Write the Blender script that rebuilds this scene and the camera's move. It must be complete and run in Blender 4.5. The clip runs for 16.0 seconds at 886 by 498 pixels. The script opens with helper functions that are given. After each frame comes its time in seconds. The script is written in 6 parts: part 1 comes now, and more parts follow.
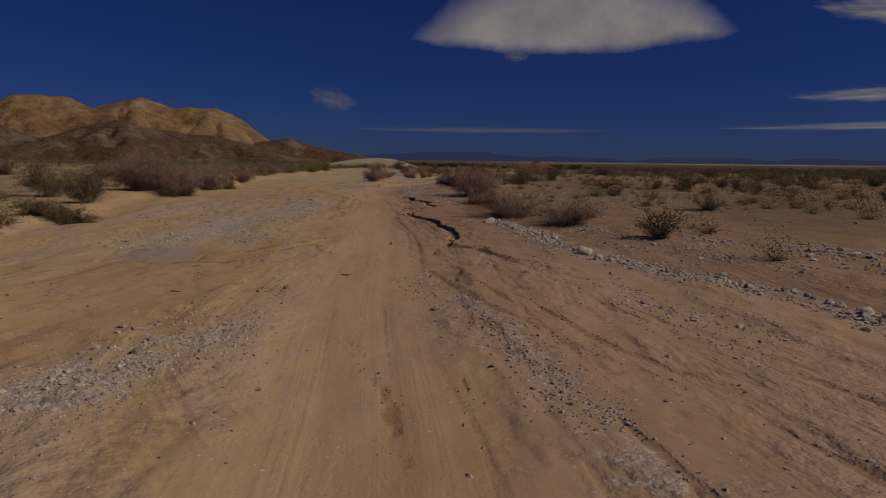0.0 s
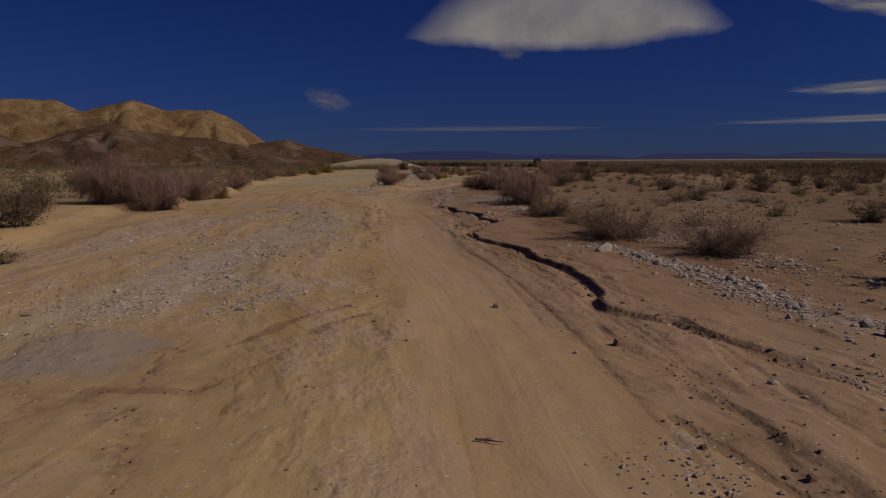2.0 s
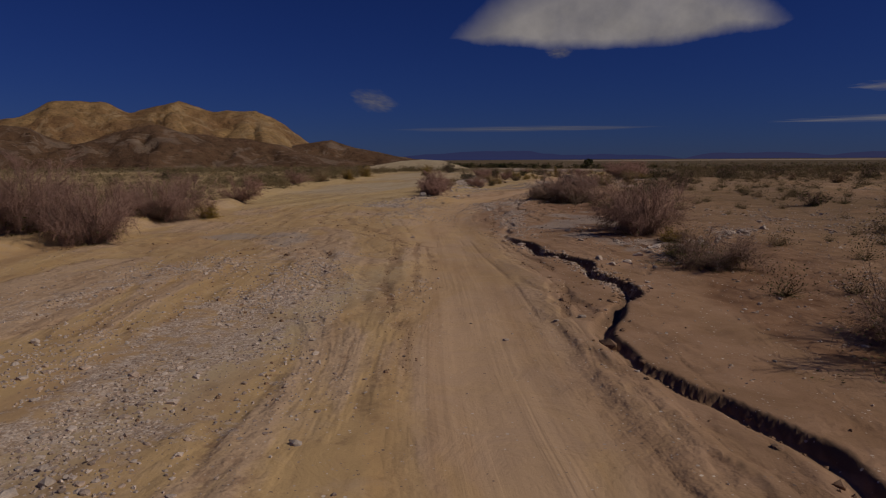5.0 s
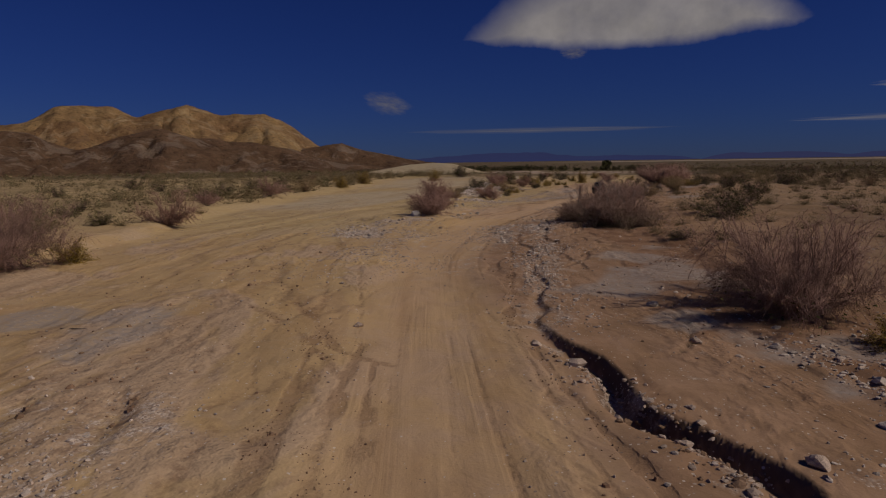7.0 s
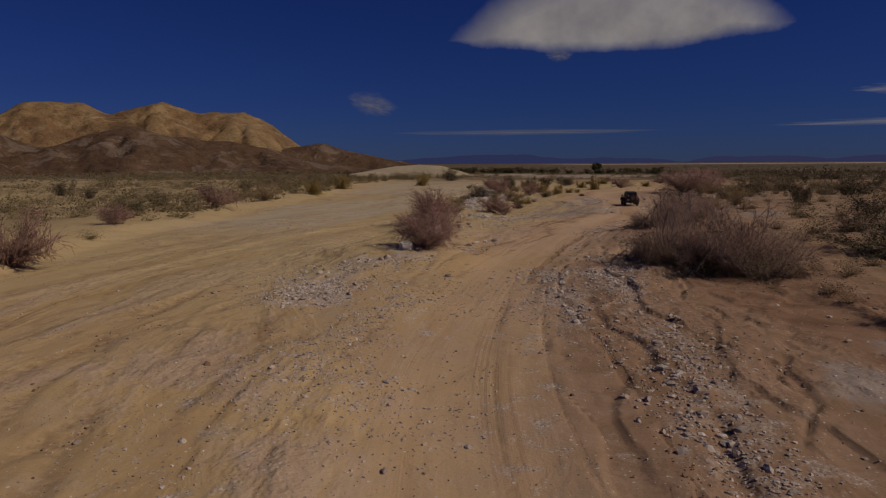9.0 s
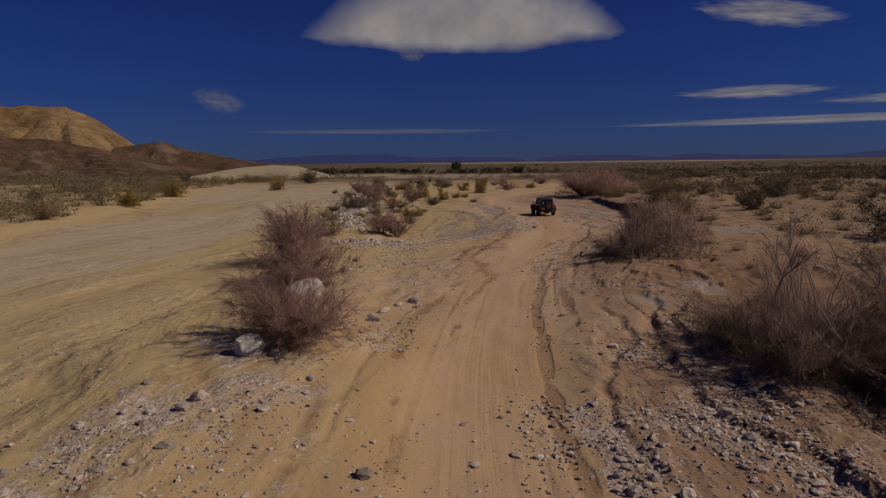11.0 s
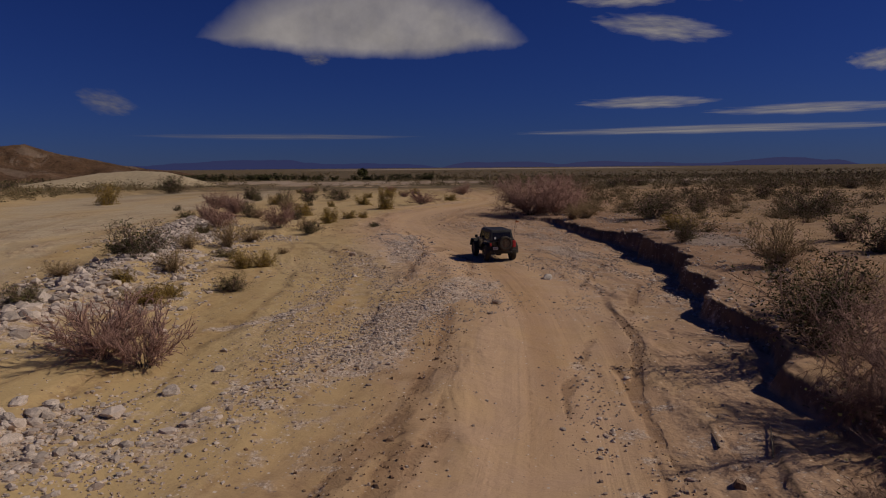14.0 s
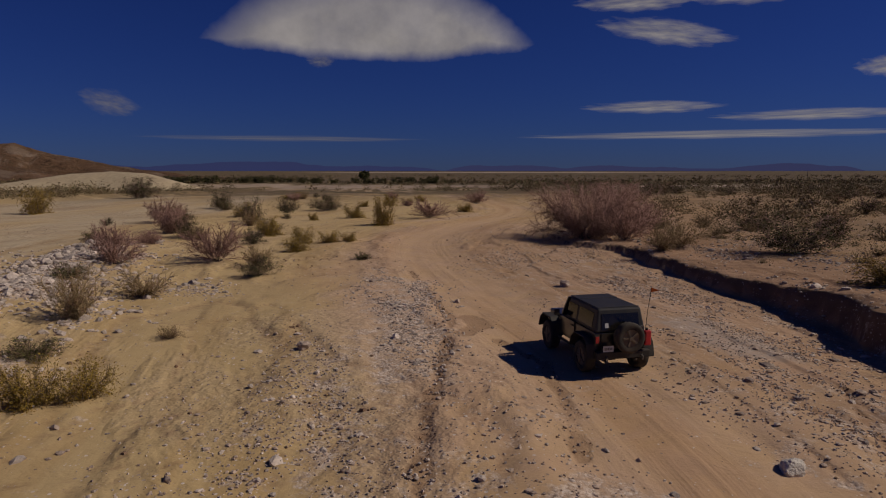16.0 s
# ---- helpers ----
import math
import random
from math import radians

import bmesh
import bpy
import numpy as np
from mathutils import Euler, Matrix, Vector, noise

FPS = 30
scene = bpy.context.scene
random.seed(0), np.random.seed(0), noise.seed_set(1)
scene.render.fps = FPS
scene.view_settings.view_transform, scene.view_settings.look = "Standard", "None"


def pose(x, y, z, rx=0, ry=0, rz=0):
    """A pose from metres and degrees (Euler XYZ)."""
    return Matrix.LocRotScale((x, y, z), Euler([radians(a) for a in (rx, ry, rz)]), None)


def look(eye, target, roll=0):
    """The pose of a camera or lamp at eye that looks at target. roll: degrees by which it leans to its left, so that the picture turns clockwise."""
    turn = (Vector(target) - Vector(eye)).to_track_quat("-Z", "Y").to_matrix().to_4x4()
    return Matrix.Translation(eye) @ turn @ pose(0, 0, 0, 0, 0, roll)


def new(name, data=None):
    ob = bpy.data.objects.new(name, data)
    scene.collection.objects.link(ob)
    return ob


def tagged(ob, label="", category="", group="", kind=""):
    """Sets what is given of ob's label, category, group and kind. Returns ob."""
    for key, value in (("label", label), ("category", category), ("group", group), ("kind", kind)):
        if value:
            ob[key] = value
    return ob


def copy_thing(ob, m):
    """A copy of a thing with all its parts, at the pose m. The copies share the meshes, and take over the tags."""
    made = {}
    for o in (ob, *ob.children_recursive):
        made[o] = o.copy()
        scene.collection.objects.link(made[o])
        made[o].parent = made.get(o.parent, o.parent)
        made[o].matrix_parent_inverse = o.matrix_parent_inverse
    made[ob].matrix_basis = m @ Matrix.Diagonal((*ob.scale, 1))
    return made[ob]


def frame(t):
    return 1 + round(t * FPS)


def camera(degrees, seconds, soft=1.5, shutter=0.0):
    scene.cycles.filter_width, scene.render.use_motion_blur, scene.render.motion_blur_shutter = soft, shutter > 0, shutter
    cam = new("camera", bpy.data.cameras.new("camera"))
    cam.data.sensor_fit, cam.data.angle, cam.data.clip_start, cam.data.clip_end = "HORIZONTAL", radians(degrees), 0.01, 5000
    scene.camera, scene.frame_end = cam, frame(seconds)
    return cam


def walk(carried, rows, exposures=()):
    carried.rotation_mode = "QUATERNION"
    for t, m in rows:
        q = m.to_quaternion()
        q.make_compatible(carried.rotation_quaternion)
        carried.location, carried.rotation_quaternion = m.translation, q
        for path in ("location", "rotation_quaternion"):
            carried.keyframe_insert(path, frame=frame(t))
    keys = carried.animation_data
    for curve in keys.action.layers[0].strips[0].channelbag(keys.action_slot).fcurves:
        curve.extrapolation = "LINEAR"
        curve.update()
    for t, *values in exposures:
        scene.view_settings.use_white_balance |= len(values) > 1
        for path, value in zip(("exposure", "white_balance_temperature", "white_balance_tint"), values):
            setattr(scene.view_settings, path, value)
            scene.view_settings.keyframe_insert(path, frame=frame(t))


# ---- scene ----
cam = camera(69.5, 16.0, soft=1.15)
PATH = [
    (0, (4.0, 0.427, 4.836), (3.704, 2.385, 4.556), 0.6),
    (0.5, (1.509, 3.895, 4.741), (1.217, 5.854, 4.46), 0.4),
    (1, (-0.682, 7.734, 4.757), (-0.971, 9.693, 4.476), 0.2),
    (1.5, (-2.235, 11.517, 4.791), (-2.522, 13.476, 4.509), -0.0),
    (2, (-3.201, 15.482, 4.816), (-3.488, 17.441, 4.534), -0.3),
    (2.5, (-3.937, 18.528, 4.802), (-4.223, 20.487, 4.521), -0.1),
    (3, (-4.799, 21.717, 4.872), (-5.205, 23.655, 4.589), -0.3),
    (3.5, (-5.839, 25.255, 4.933), (-6.244, 27.193, 4.65), -0.3),
    (4, (-6.926, 29.166, 4.976), (-7.327, 31.105, 4.693), -0.3),
    (6.5, (-9.974, 51.472, 5.64), (-10.442, 53.397, 5.366), -0.8),
    (7, (-11.19, 57.696, 5.653), (-11.658, 59.621, 5.38), -0.9),
    (7.5, (-12.402, 63.656, 5.66), (-12.871, 65.581, 5.389), -0.9),
    (8, (-13.875, 68.768, 5.795), (-14.344, 70.693, 5.526), -0.6),
    (10.5, (-21.748, 92.423, 5.887), (-21.883, 94.4, 5.613), -0.7),
    (11, (-22.456, 97.949, 5.926), (-22.441, 99.929, 5.651), -0.7),
    (11.5, (-22.789, 103.286, 5.934), (-22.703, 105.265, 5.659), -0.7),
    (12, (-22.738, 108.877, 5.937), (-22.58, 110.852, 5.663), -0.8),
    (12.5, (-22.554, 113.658, 5.946), (-22.309, 115.624, 5.675), -0.7),
    (13, (-21.822, 118.847, 5.865), (-21.538, 120.809, 5.598), -0.6),
    (13.5, (-20.931, 123.823, 5.76), (-20.635, 125.783, 5.498), -0.6),
    (14, (-19.953, 128.861, 5.572), (-19.655, 130.822, 5.314), -0.5),
    (14.5, (-18.767, 134.131, 5.342), (-18.471, 136.093, 5.088), -0.5),
    (15, (-18.052, 139.103, 5.342), (-17.757, 141.065, 5.09), -0.4),
    (15.5, (-17.915, 144.113, 5.396), (-17.622, 146.075, 5.143), -0.6),
    (16, (-18.177, 149.146, 5.542), (-17.886, 151.108, 5.294), -0.0),
]
walk(cam, [(t, look(eye, target, roll)) for t, eye, target, roll in PATH],
     exposures=[(0, -0.73), (4, -0.70), (8, -0.62), (10.3, -0.62), (11.5, -0.27), (13.0, -0.40), (16, -0.37)])

# ---- sky, sun, exposure ----
SUN_EL, SUN_AZ = 40.0, 97.0
world = bpy.data.worlds.new("sky")
world.use_nodes = True
scene.world = world
wt = world.node_tree
sky = wt.nodes.new("ShaderNodeTexSky")
sky.sky_type, sky.sun_disc = "NISHITA", False
sky.sun_elevation, sky.sun_rotation = radians(SUN_EL), radians(SUN_AZ)
sky.altitude, sky.air_density, sky.dust_density, sky.ozone_density = 100, 1.0, 0.0, 4.0
polar = wt.nodes.new("ShaderNodeMix")
polar.data_type, polar.blend_type = "RGBA", "MULTIPLY"
polar.inputs["Factor"].default_value = 1.0
polar.inputs["B"].default_value = (0.083, 0.138, 0.42, 1)
wt.links.new(sky.outputs[0], polar.inputs["A"])
wt.links.new(polar.outputs["Result"], wt.nodes["Background"].inputs[0])
wt.nodes["Background"].inputs[1].default_value = 0.07
sun = new("sun", bpy.data.lights.new("sun", "SUN"))
sun.data.energy, sun.data.angle, sun.data.color = 3.2, radians(0.5), (1.0, 0.88, 0.74)
AZ = radians(SUN_AZ)
SUN_DIR = Vector((math.sin(AZ) * math.cos(radians(SUN_EL)), math.cos(AZ) * math.cos(radians(SUN_EL)), math.sin(radians(SUN_EL))))
sun.matrix_world = look(SUN_DIR * 60, (0, 0, 0))

# ---- materials ----


def nodes_of(name):
    m = bpy.data.materials.new(name)
    m.use_nodes = True
    t = m.node_tree
    return m, t, t.nodes["Principled BSDF"], t.nodes, t.links


def put(nodes, kind, **values):
    n = nodes.new(kind)
    for k, v in values.items():
        n.inputs[k.replace("_", " ")].default_value = v
    return n


def mixer(nodes, links, fac, a, b, blend="MIX"):
    """A colour mix; fac, a and b are sockets or values."""
    n = nodes.new("ShaderNodeMix")
    n.data_type, n.blend_type = "RGBA", blend
    for key, v in (("Factor", fac), ("A", a), ("B", b)):
        sock = n.inputs[0] if key == "Factor" else n.inputs[6 if key == "A" else 7]
        if hasattr(v, "node"):
            links.new(v, sock)
        elif key == "Factor":
            sock.default_value = v
        else:
            sock.default_value = (*v, 1)
    return n.outputs[2]


def calc(nodes, links, op, a, b=0.0, c=0.0):
    n = nodes.new("ShaderNodeMath")
    n.operation = op
    for i, v in enumerate((a, b, c)):
        if hasattr(v, "node"):
            links.new(v, n.inputs[i])
        else:
            n.inputs[i].default_value = v
    return n.outputs[0]


def ramp(nodes, links, fac, *stops):
    n = nodes.new("ShaderNodeValToRGB")
    e = n.color_ramp.elements
    while len(e) < len(stops):
        e.new(0.5)
    for el, (at, c) in zip(e, stops):
        el.position = at
        el.color = (c, c, c, 1) if isinstance(c, (int, float)) else (*c, 1)
    links.new(fac, n.inputs[0])
    return n.outputs[0]


def noise_tex(nodes, links, vec, scale, detail=4.0, rough=0.55, distortion=0.0):
    n = put(nodes, "ShaderNodeTexNoise", Scale=scale, Detail=detail, Roughness=rough, Distortion=distortion)
    if vec is not None:
        links.new(vec, n.inputs["Vector"])
    return n.outputs["Fac"]


def bump(nodes, links, height, dist, strength=1.0, normal=None):
    n = put(nodes, "ShaderNodeBump", Strength=strength, Distance=dist)
    links.new(height, n.inputs["Height"])
    if normal is not None:
        links.new(normal, n.inputs["Normal"])
    return n.outputs["Normal"]


def grainy(name, a, b, scale=3.0, rough=0.85, relief=0.01, spread=0.0, metal=0.0):
    """A material of two colours in patches with fine grain; spread: how far single pieces differ."""
    m, t, bsdf, nodes, links = nodes_of(name)
    where = nodes.new("ShaderNodeTexCoord").outputs["Object"]
    col = mixer(nodes, links, ramp(nodes, links, noise_tex(nodes, links, where, scale), (0.35, 0.0), (0.65, 1.0)), a, b)
    fine = noise_tex(nodes, links, where, scale * 9, 3)
    col = mixer(nodes, links, 0.35, col, ramp(nodes, links, fine, (0.3, 0.35), (0.7, 1.0)), "MULTIPLY")
    if spread:
        rnd = nodes.new("ShaderNodeObjectInfo").outputs["Random"]
        isl = nodes.new("ShaderNodeNewGeometry").outputs["Random Per Island"]
        both = calc(nodes, links, "FRACT", calc(nodes, links, "ADD", rnd, isl))
        col = mixer(nodes, links, spread, col, ramp(nodes, links, both, (0.0, 0.5), (1.0, 1.25)), "MULTIPLY")
    links.new(col, bsdf.inputs["Base Color"])
    bsdf.inputs["Roughness"].default_value, bsdf.inputs["Metallic"].default_value = rough, metal
    if relief:
        links.new(bump(nodes, links, fine, relief), bsdf.inputs["Normal"])
    return m


def ground_material():
    m, t, bsdf, nodes, links = nodes_of("desert_sand")
    pos = nodes.new("ShaderNodeNewGeometry").outputs["Position"]

    def attr(name, out="Fac"):
        n = nodes.new("ShaderNodeAttribute")
        n.attribute_name = name
        return n.outputs[out]

    flow = attr("flow", "Vector")
    gravel, road, right, scrub = attr("gravel"), attr("road"), attr("right_side"), attr("scrub")
    # sand in large patches
    big = noise_tex(nodes, links, pos, 0.09, 5, 0.6)
    mid = noise_tex(nodes, links, pos, 0.55, 5, 0.65, 0.6)
    col = mixer(nodes, links, ramp(nodes, links, big, (0.38, 0.0), (0.62, 1.0)), (0.535, 0.365, 0.182), (0.465, 0.318, 0.170))
    col = mixer(nodes, links, ramp(nodes, links, mid, (0.52, 0.0), (0.72, 0.6)), col, (0.505, 0.372, 0.255))
    silt = put(nodes, "ShaderNodeMapping", Scale=(0.15, 0.055, 1.0), Location=(3.0, 5.0, 0))
    links.new(flow, silt.inputs["Vector"])
    clay = noise_tex(nodes, links, silt.outputs[0], 1.0, 5, 0.6, 0.9)
    wash = attr("wash")
    col = mixer(nodes, links, calc(nodes, links, "MULTIPLY", wash, ramp(nodes, links, clay, (0.515, 0.0), (0.555, 0.85))), col, (0.495, 0.352, 0.238))
    col = mixer(nodes, links, calc(nodes, links, "MULTIPLY", wash, ramp(nodes, links, clay, (0.38, 0.7), (0.42, 0.0))), col, (0.455, 0.300, 0.165))
    # pale silt left by the water, and grey dried mud
    col = mixer(nodes, links, calc(nodes, links, "MULTIPLY", attr("silt"), ramp(nodes, links, mid, (0.3, 0.6), (0.6, 0.95))), col, (0.49, 0.398, 0.270))
    col = mixer(nodes, links, calc(nodes, links, "MULTIPLY", attr("ochre"), 0.7), col, (0.50, 0.372, 0.188))
    col = mixer(nodes, links, calc(nodes, links, "MULTIPLY", attr("pink"), ramp(nodes, links, mid, (0.35, 0.45), (0.6, 0.95))), col, (0.472, 0.318, 0.214))
    brown = mixer(nodes, links, ramp(nodes, links, mid, (0.38, 0.0), (0.6, 1.0)), (0.200, 0.110, 0.064), (0.305, 0.182, 0.110))
    col = mixer(nodes, links, right, col, brown)
    packed = mixer(nodes, links, ramp(nodes, links, mid, (0.35, 0.0), (0.65, 1.0)), (0.545, 0.362, 0.208), (0.525, 0.354, 0.230))
    col = mixer(nodes, links, calc(nodes, links, "MULTIPLY", road, 0.65), col, packed)
    # streaks of wheels and running water along the wash
    stretch = put(nodes, "ShaderNodeMapping", Scale=(1.3, 0.075, 1.0))
    links.new(flow, stretch.inputs["Vector"])
    streak = noise_tex(nodes, links, stretch.outputs[0], 1.0, 5, 0.62, 0.25)
    stretch2 = put(nodes, "ShaderNodeMapping", Scale=(0.45, 0.035, 1.0))
    links.new(flow, stretch2.inputs["Vector"])
    wide = noise_tex(nodes, links, stretch2.outputs[0], 1.0, 4, 0.6, 0.5)
    s1 = ramp(nodes, links, streak, (0.30, 0.66), (0.42, 1.0), (0.66, 1.0), (0.78, 1.10))
    col = mixer(nodes, links, calc(nodes, links, "MULTIPLY", wash, ramp(nodes, links, big, (0.4, 0.04), (0.6, 0.25))), col, s1, "MULTIPLY")
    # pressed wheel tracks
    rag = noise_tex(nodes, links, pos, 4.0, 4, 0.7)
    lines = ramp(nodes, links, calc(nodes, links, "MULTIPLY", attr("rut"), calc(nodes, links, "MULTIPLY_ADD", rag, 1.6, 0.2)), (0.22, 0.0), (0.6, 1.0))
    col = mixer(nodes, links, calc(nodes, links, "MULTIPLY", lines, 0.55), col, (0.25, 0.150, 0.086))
    # shade of steep gully and bank walls, put into the soil colour
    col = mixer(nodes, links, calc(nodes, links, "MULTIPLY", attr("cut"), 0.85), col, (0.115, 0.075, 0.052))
    # darker red-brown along the edges of the little ledges
    bare = calc(nodes, links, "MULTIPLY", attr("ledge"), ramp(nodes, links, rag, (0.40, 0.0), (0.6, 0.6)))
    col = mixer(nodes, links, bare, col, (0.235, 0.140, 0.088))
    mud = calc(nodes, links, "MULTIPLY", attr("mud"), ramp(nodes, links, rag, (0.35, 0.35), (0.6, 0.9)))
    col = mixer(nodes, links, mud, col, (0.34, 0.285, 0.25))
    s2 = ramp(nodes, links, wide, (0.35, (0.84, 0.77, 0.68)), (0.5, (1, 1, 1)), (0.68, (1.09, 1.09, 1.08)))
    col = mixer(nodes, links, calc(nodes, links, "MULTIPLY", wash, 0.6), col, s2, "MULTIPLY")
    # fine parallel lines left by tyres on the packed road
    comb = put(nodes, "ShaderNodeMapping", Scale=(6.5, 0.035, 1.0))
    links.new(flow, comb.inputs["Vector"])
    worn = calc(nodes, links, "MULTIPLY", road, ramp(nodes, links, noise_tex(nodes, links, stretch2.outputs[0], 1.7, 3, 0.6), (0.44, 0.1), (0.60, 1.0)))
    tread = noise_tex(nodes, links, comb.outputs[0], 1.0, 3, 0.6, 0.1)
    col = mixer(nodes, links, calc(nodes, links, "MULTIPLY", worn, 0.55), col, ramp(nodes, links, tread, (0.32, 0.72), (0.45, 1.0), (0.6, 1.0), (0.7, 1.1)), "MULTIPLY")
    # pebbles
    cells = put(nodes, "ShaderNodeTexVoronoi", Scale=9.0, Randomness=1.0)
    links.new(pos, cells.inputs["Vector"])
    cells2 = put(nodes, "ShaderNodeTexVoronoi", Scale=24.0, Randomness=1.0)
    links.new(pos, cells2.inputs["Vector"])
    peb = mixer(nodes, links, 0.5, cells.outputs["Color"], cells2.outputs["Color"])
    sep = nodes.new("ShaderNodeSeparateColor")
    links.new(peb, sep.inputs[0])
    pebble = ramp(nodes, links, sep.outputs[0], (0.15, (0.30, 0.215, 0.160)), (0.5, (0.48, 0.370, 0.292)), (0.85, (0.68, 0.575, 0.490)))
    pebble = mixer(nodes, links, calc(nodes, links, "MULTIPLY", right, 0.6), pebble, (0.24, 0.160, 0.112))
    patch = noise_tex(nodes, links, pos, 1.3, 5, 0.7)
    gmask = ramp(nodes, links, calc(nodes, links, "ADD", gravel, calc(nodes, links, "MULTIPLY", calc(nodes, links, "SUBTRACT", patch, 0.5), 2.4)), (0.40, 0.0), (0.72, 0.85))
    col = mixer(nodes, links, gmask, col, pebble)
    # scattered grit everywhere
    grit = noise_tex(nodes, links, pos, 14.0, 4, 0.75)
    col = mixer(nodes, links, 0.30, col, ramp(nodes, links, grit, (0.30, 0.4), (0.42, 1.0), (0.62, 1.03), (0.76, 1.35)), "MULTIPLY")
    # single pebbles, pale and dark
    for scale, seed, thick in ((6.0, 0.0, 0.24), (11.0, 7.0, 0.26)):
        sh = put(nodes, "ShaderNodeMapping", Location=(seed, seed, 0.0))
        links.new(pos, sh.inputs["Vector"])
        vo = put(nodes, "ShaderNodeTexVoronoi", Scale=scale, Randomness=1.0)
        links.new(sh.outputs[0], vo.inputs["Vector"])
        sp = nodes.new("ShaderNodeSeparateColor")
        links.new(vo.outputs["Color"], sp.inputs[0])
        dense = calc(nodes, links, "MULTIPLY_ADD", gravel, 0.5, ramp(nodes, links, patch, (0.48, 0.02), (0.66, 0.6)))
        some = calc(nodes, links, "LESS_THAN", sp.outputs[0], calc(nodes, links, "MULTIPLY", dense, calc(nodes, links, "MULTIPLY_ADD", road, -0.6, 1.0)))
        dot = calc(nodes, links, "MULTIPLY", some, ramp(nodes, links, vo.outputs["Distance"], (thick - 0.08, 1.0), (thick, 0.0)))
        tone = ramp(nodes, links, sp.outputs[1], (0.1, (0.21, 0.15, 0.115)), (0.5, (0.43, 0.335, 0.27)), (0.9, (0.66, 0.58, 0.50)))
        col = mixer(nodes, links, calc(nodes, links, "MULTIPLY", dot, 0.95), col, tone)
    # far plain with scrub, pale dry lake bed beyond
    cover = ramp(nodes, links, noise_tex(nodes, links, pos, 0.05, 6, 0.75), (0.36, 0.0), (0.52, 1.0))
    col = mixer(nodes, links, calc(nodes, links, "MULTIPLY", scrub, calc(nodes, links, "MAXIMUM", cover, calc(nodes, links, "MULTIPLY_ADD", scrub, 2.6, -1.6))), col, (0.088, 0.068, 0.040))
    pale = attr("lake_bed")
    col = mixer(nodes, links, pale, col, (0.55, 0.44, 0.34))
    links.new(col, bsdf.inputs["Base Color"])
    bsdf.inputs["Roughness"].default_value = 0.95
    bsdf.inputs["Specular IOR Level"].default_value = 0.15
    peb_h = calc(nodes, links, "MULTIPLY", calc(nodes, links, "SUBTRACT", 0.6, cells.outputs["Distance"]), gmask)
    n1 = bump(nodes, links, calc(nodes, links, "MULTIPLY", streak, wash), 0.05, 0.4)
    n1 = bump(nodes, links, calc(nodes, links, "MULTIPLY", tread, worn), 0.04, 0.6, n1)
    n2 = bump(nodes, links, calc(nodes, links, "MULTIPLY_ADD", calc(nodes, links, "MULTIPLY", lines, rag), -1.0, peb_h), 0.04, 0.8, n1)
    clods = noise_tex(nodes, links, pos, 2.2, 3, 0.6, 0.0)
    n3 = bump(nodes, links, mid, 0.12, 0.6, n2)
    n3 = bump(nodes, links, calc(nodes, links, "MULTIPLY", clods, calc(nodes, links, "MULTIPLY", ramp(nodes, links, clay, (0.47, 0.06), (0.58, 1.0)), calc(nodes, links, "MULTIPLY_ADD", road, -0.95, 1.0))), 0.17, 0.85, n3)
    n4 = bump(nodes, links, grit, 0.02, 0.45, n3)
    links.new(n4, bsdf.inputs["Normal"])
    return m


def hill_material(name, a, b, c, scale):
    m, t, bsdf, nodes, links = nodes_of(name)
    pos = nodes.new("ShaderNodeNewGeometry").outputs["Position"]
    n1 = noise_tex(nodes, links, pos, scale, 6, 0.65, 0.8)
    col = mixer(nodes, links, ramp(nodes, links, n1, (0.38, 0.0), (0.6, 1.0)), a, b)
    # layers of pale rock, tilted and broken
    tilt = put(nodes, "ShaderNodeMapping", Scale=(0.012, 0.012, 0.04), Rotation=(0.35, 0.30, 0))
    links.new(pos, tilt.inputs["Vector"])
    n2 = noise_tex(nodes, links, tilt.outputs[0], 1.0, 5, 0.65, 1.2)
    gaps = ramp(nodes, links, noise_tex(nodes, links, pos, 0.02, 4, 0.6), (0.50, 0.0), (0.60, 0.75))
    col = mixer(nodes, links, calc(nodes, links, "MULTIPLY", gaps, ramp(nodes, links, n2, (0.485, 0.0), (0.51, 1.0), (0.54, 0.0))), col, c)
    rill = noise_tex(nodes, links, pos, 0.09, 5, 0.7, 0.5)
    col = mixer(nodes, links, 0.6, col, ramp(nodes, links, rill, (0.35, 0.55), (0.6, 1.1)), "MULTIPLY")
    dots = noise_tex(nodes, links, pos, 0.35, 3, 0.8)
    col = mixer(nodes, links, ramp(nodes, links, dots, (0.58, 0.0), (0.66, 0.8)), col, (0.075, 0.058, 0.036))
    crag = noise_tex(nodes, links, pos, 0.22, 6, 0.8, 0.6)
    col = mixer(nodes, links, 0.85, col, ramp(nodes, links, crag, (0.36, 0.35), (0.45, 1.0), (0.58, 1.0), (0.68, 1.45)), "MULTIPLY")
    slabs = noise_tex(nodes, links, pos, 0.03, 6, 0.7, 1.0)
    col = mixer(nodes, links, ramp(nodes, links, slabs, (0.53, 0.0), (0.60, 0.4)), col, c)
    col = mixer(nodes, links, ramp(nodes, links, slabs, (0.38, 0.5), (0.43, 0.0)), col, (0.15, 0.095, 0.058))
    links.new(col, bsdf.inputs["Base Color"])
    bsdf.inputs["Roughness"].default_value = 1.0
    bsdf.inputs["Specular IOR Level"].default_value = 0.1
    links.new(bump(nodes, links, crag, 2.0, 0.8, bump(nodes, links, rill, 4.0, 0.8)), bsdf.inputs["Normal"])
    return m


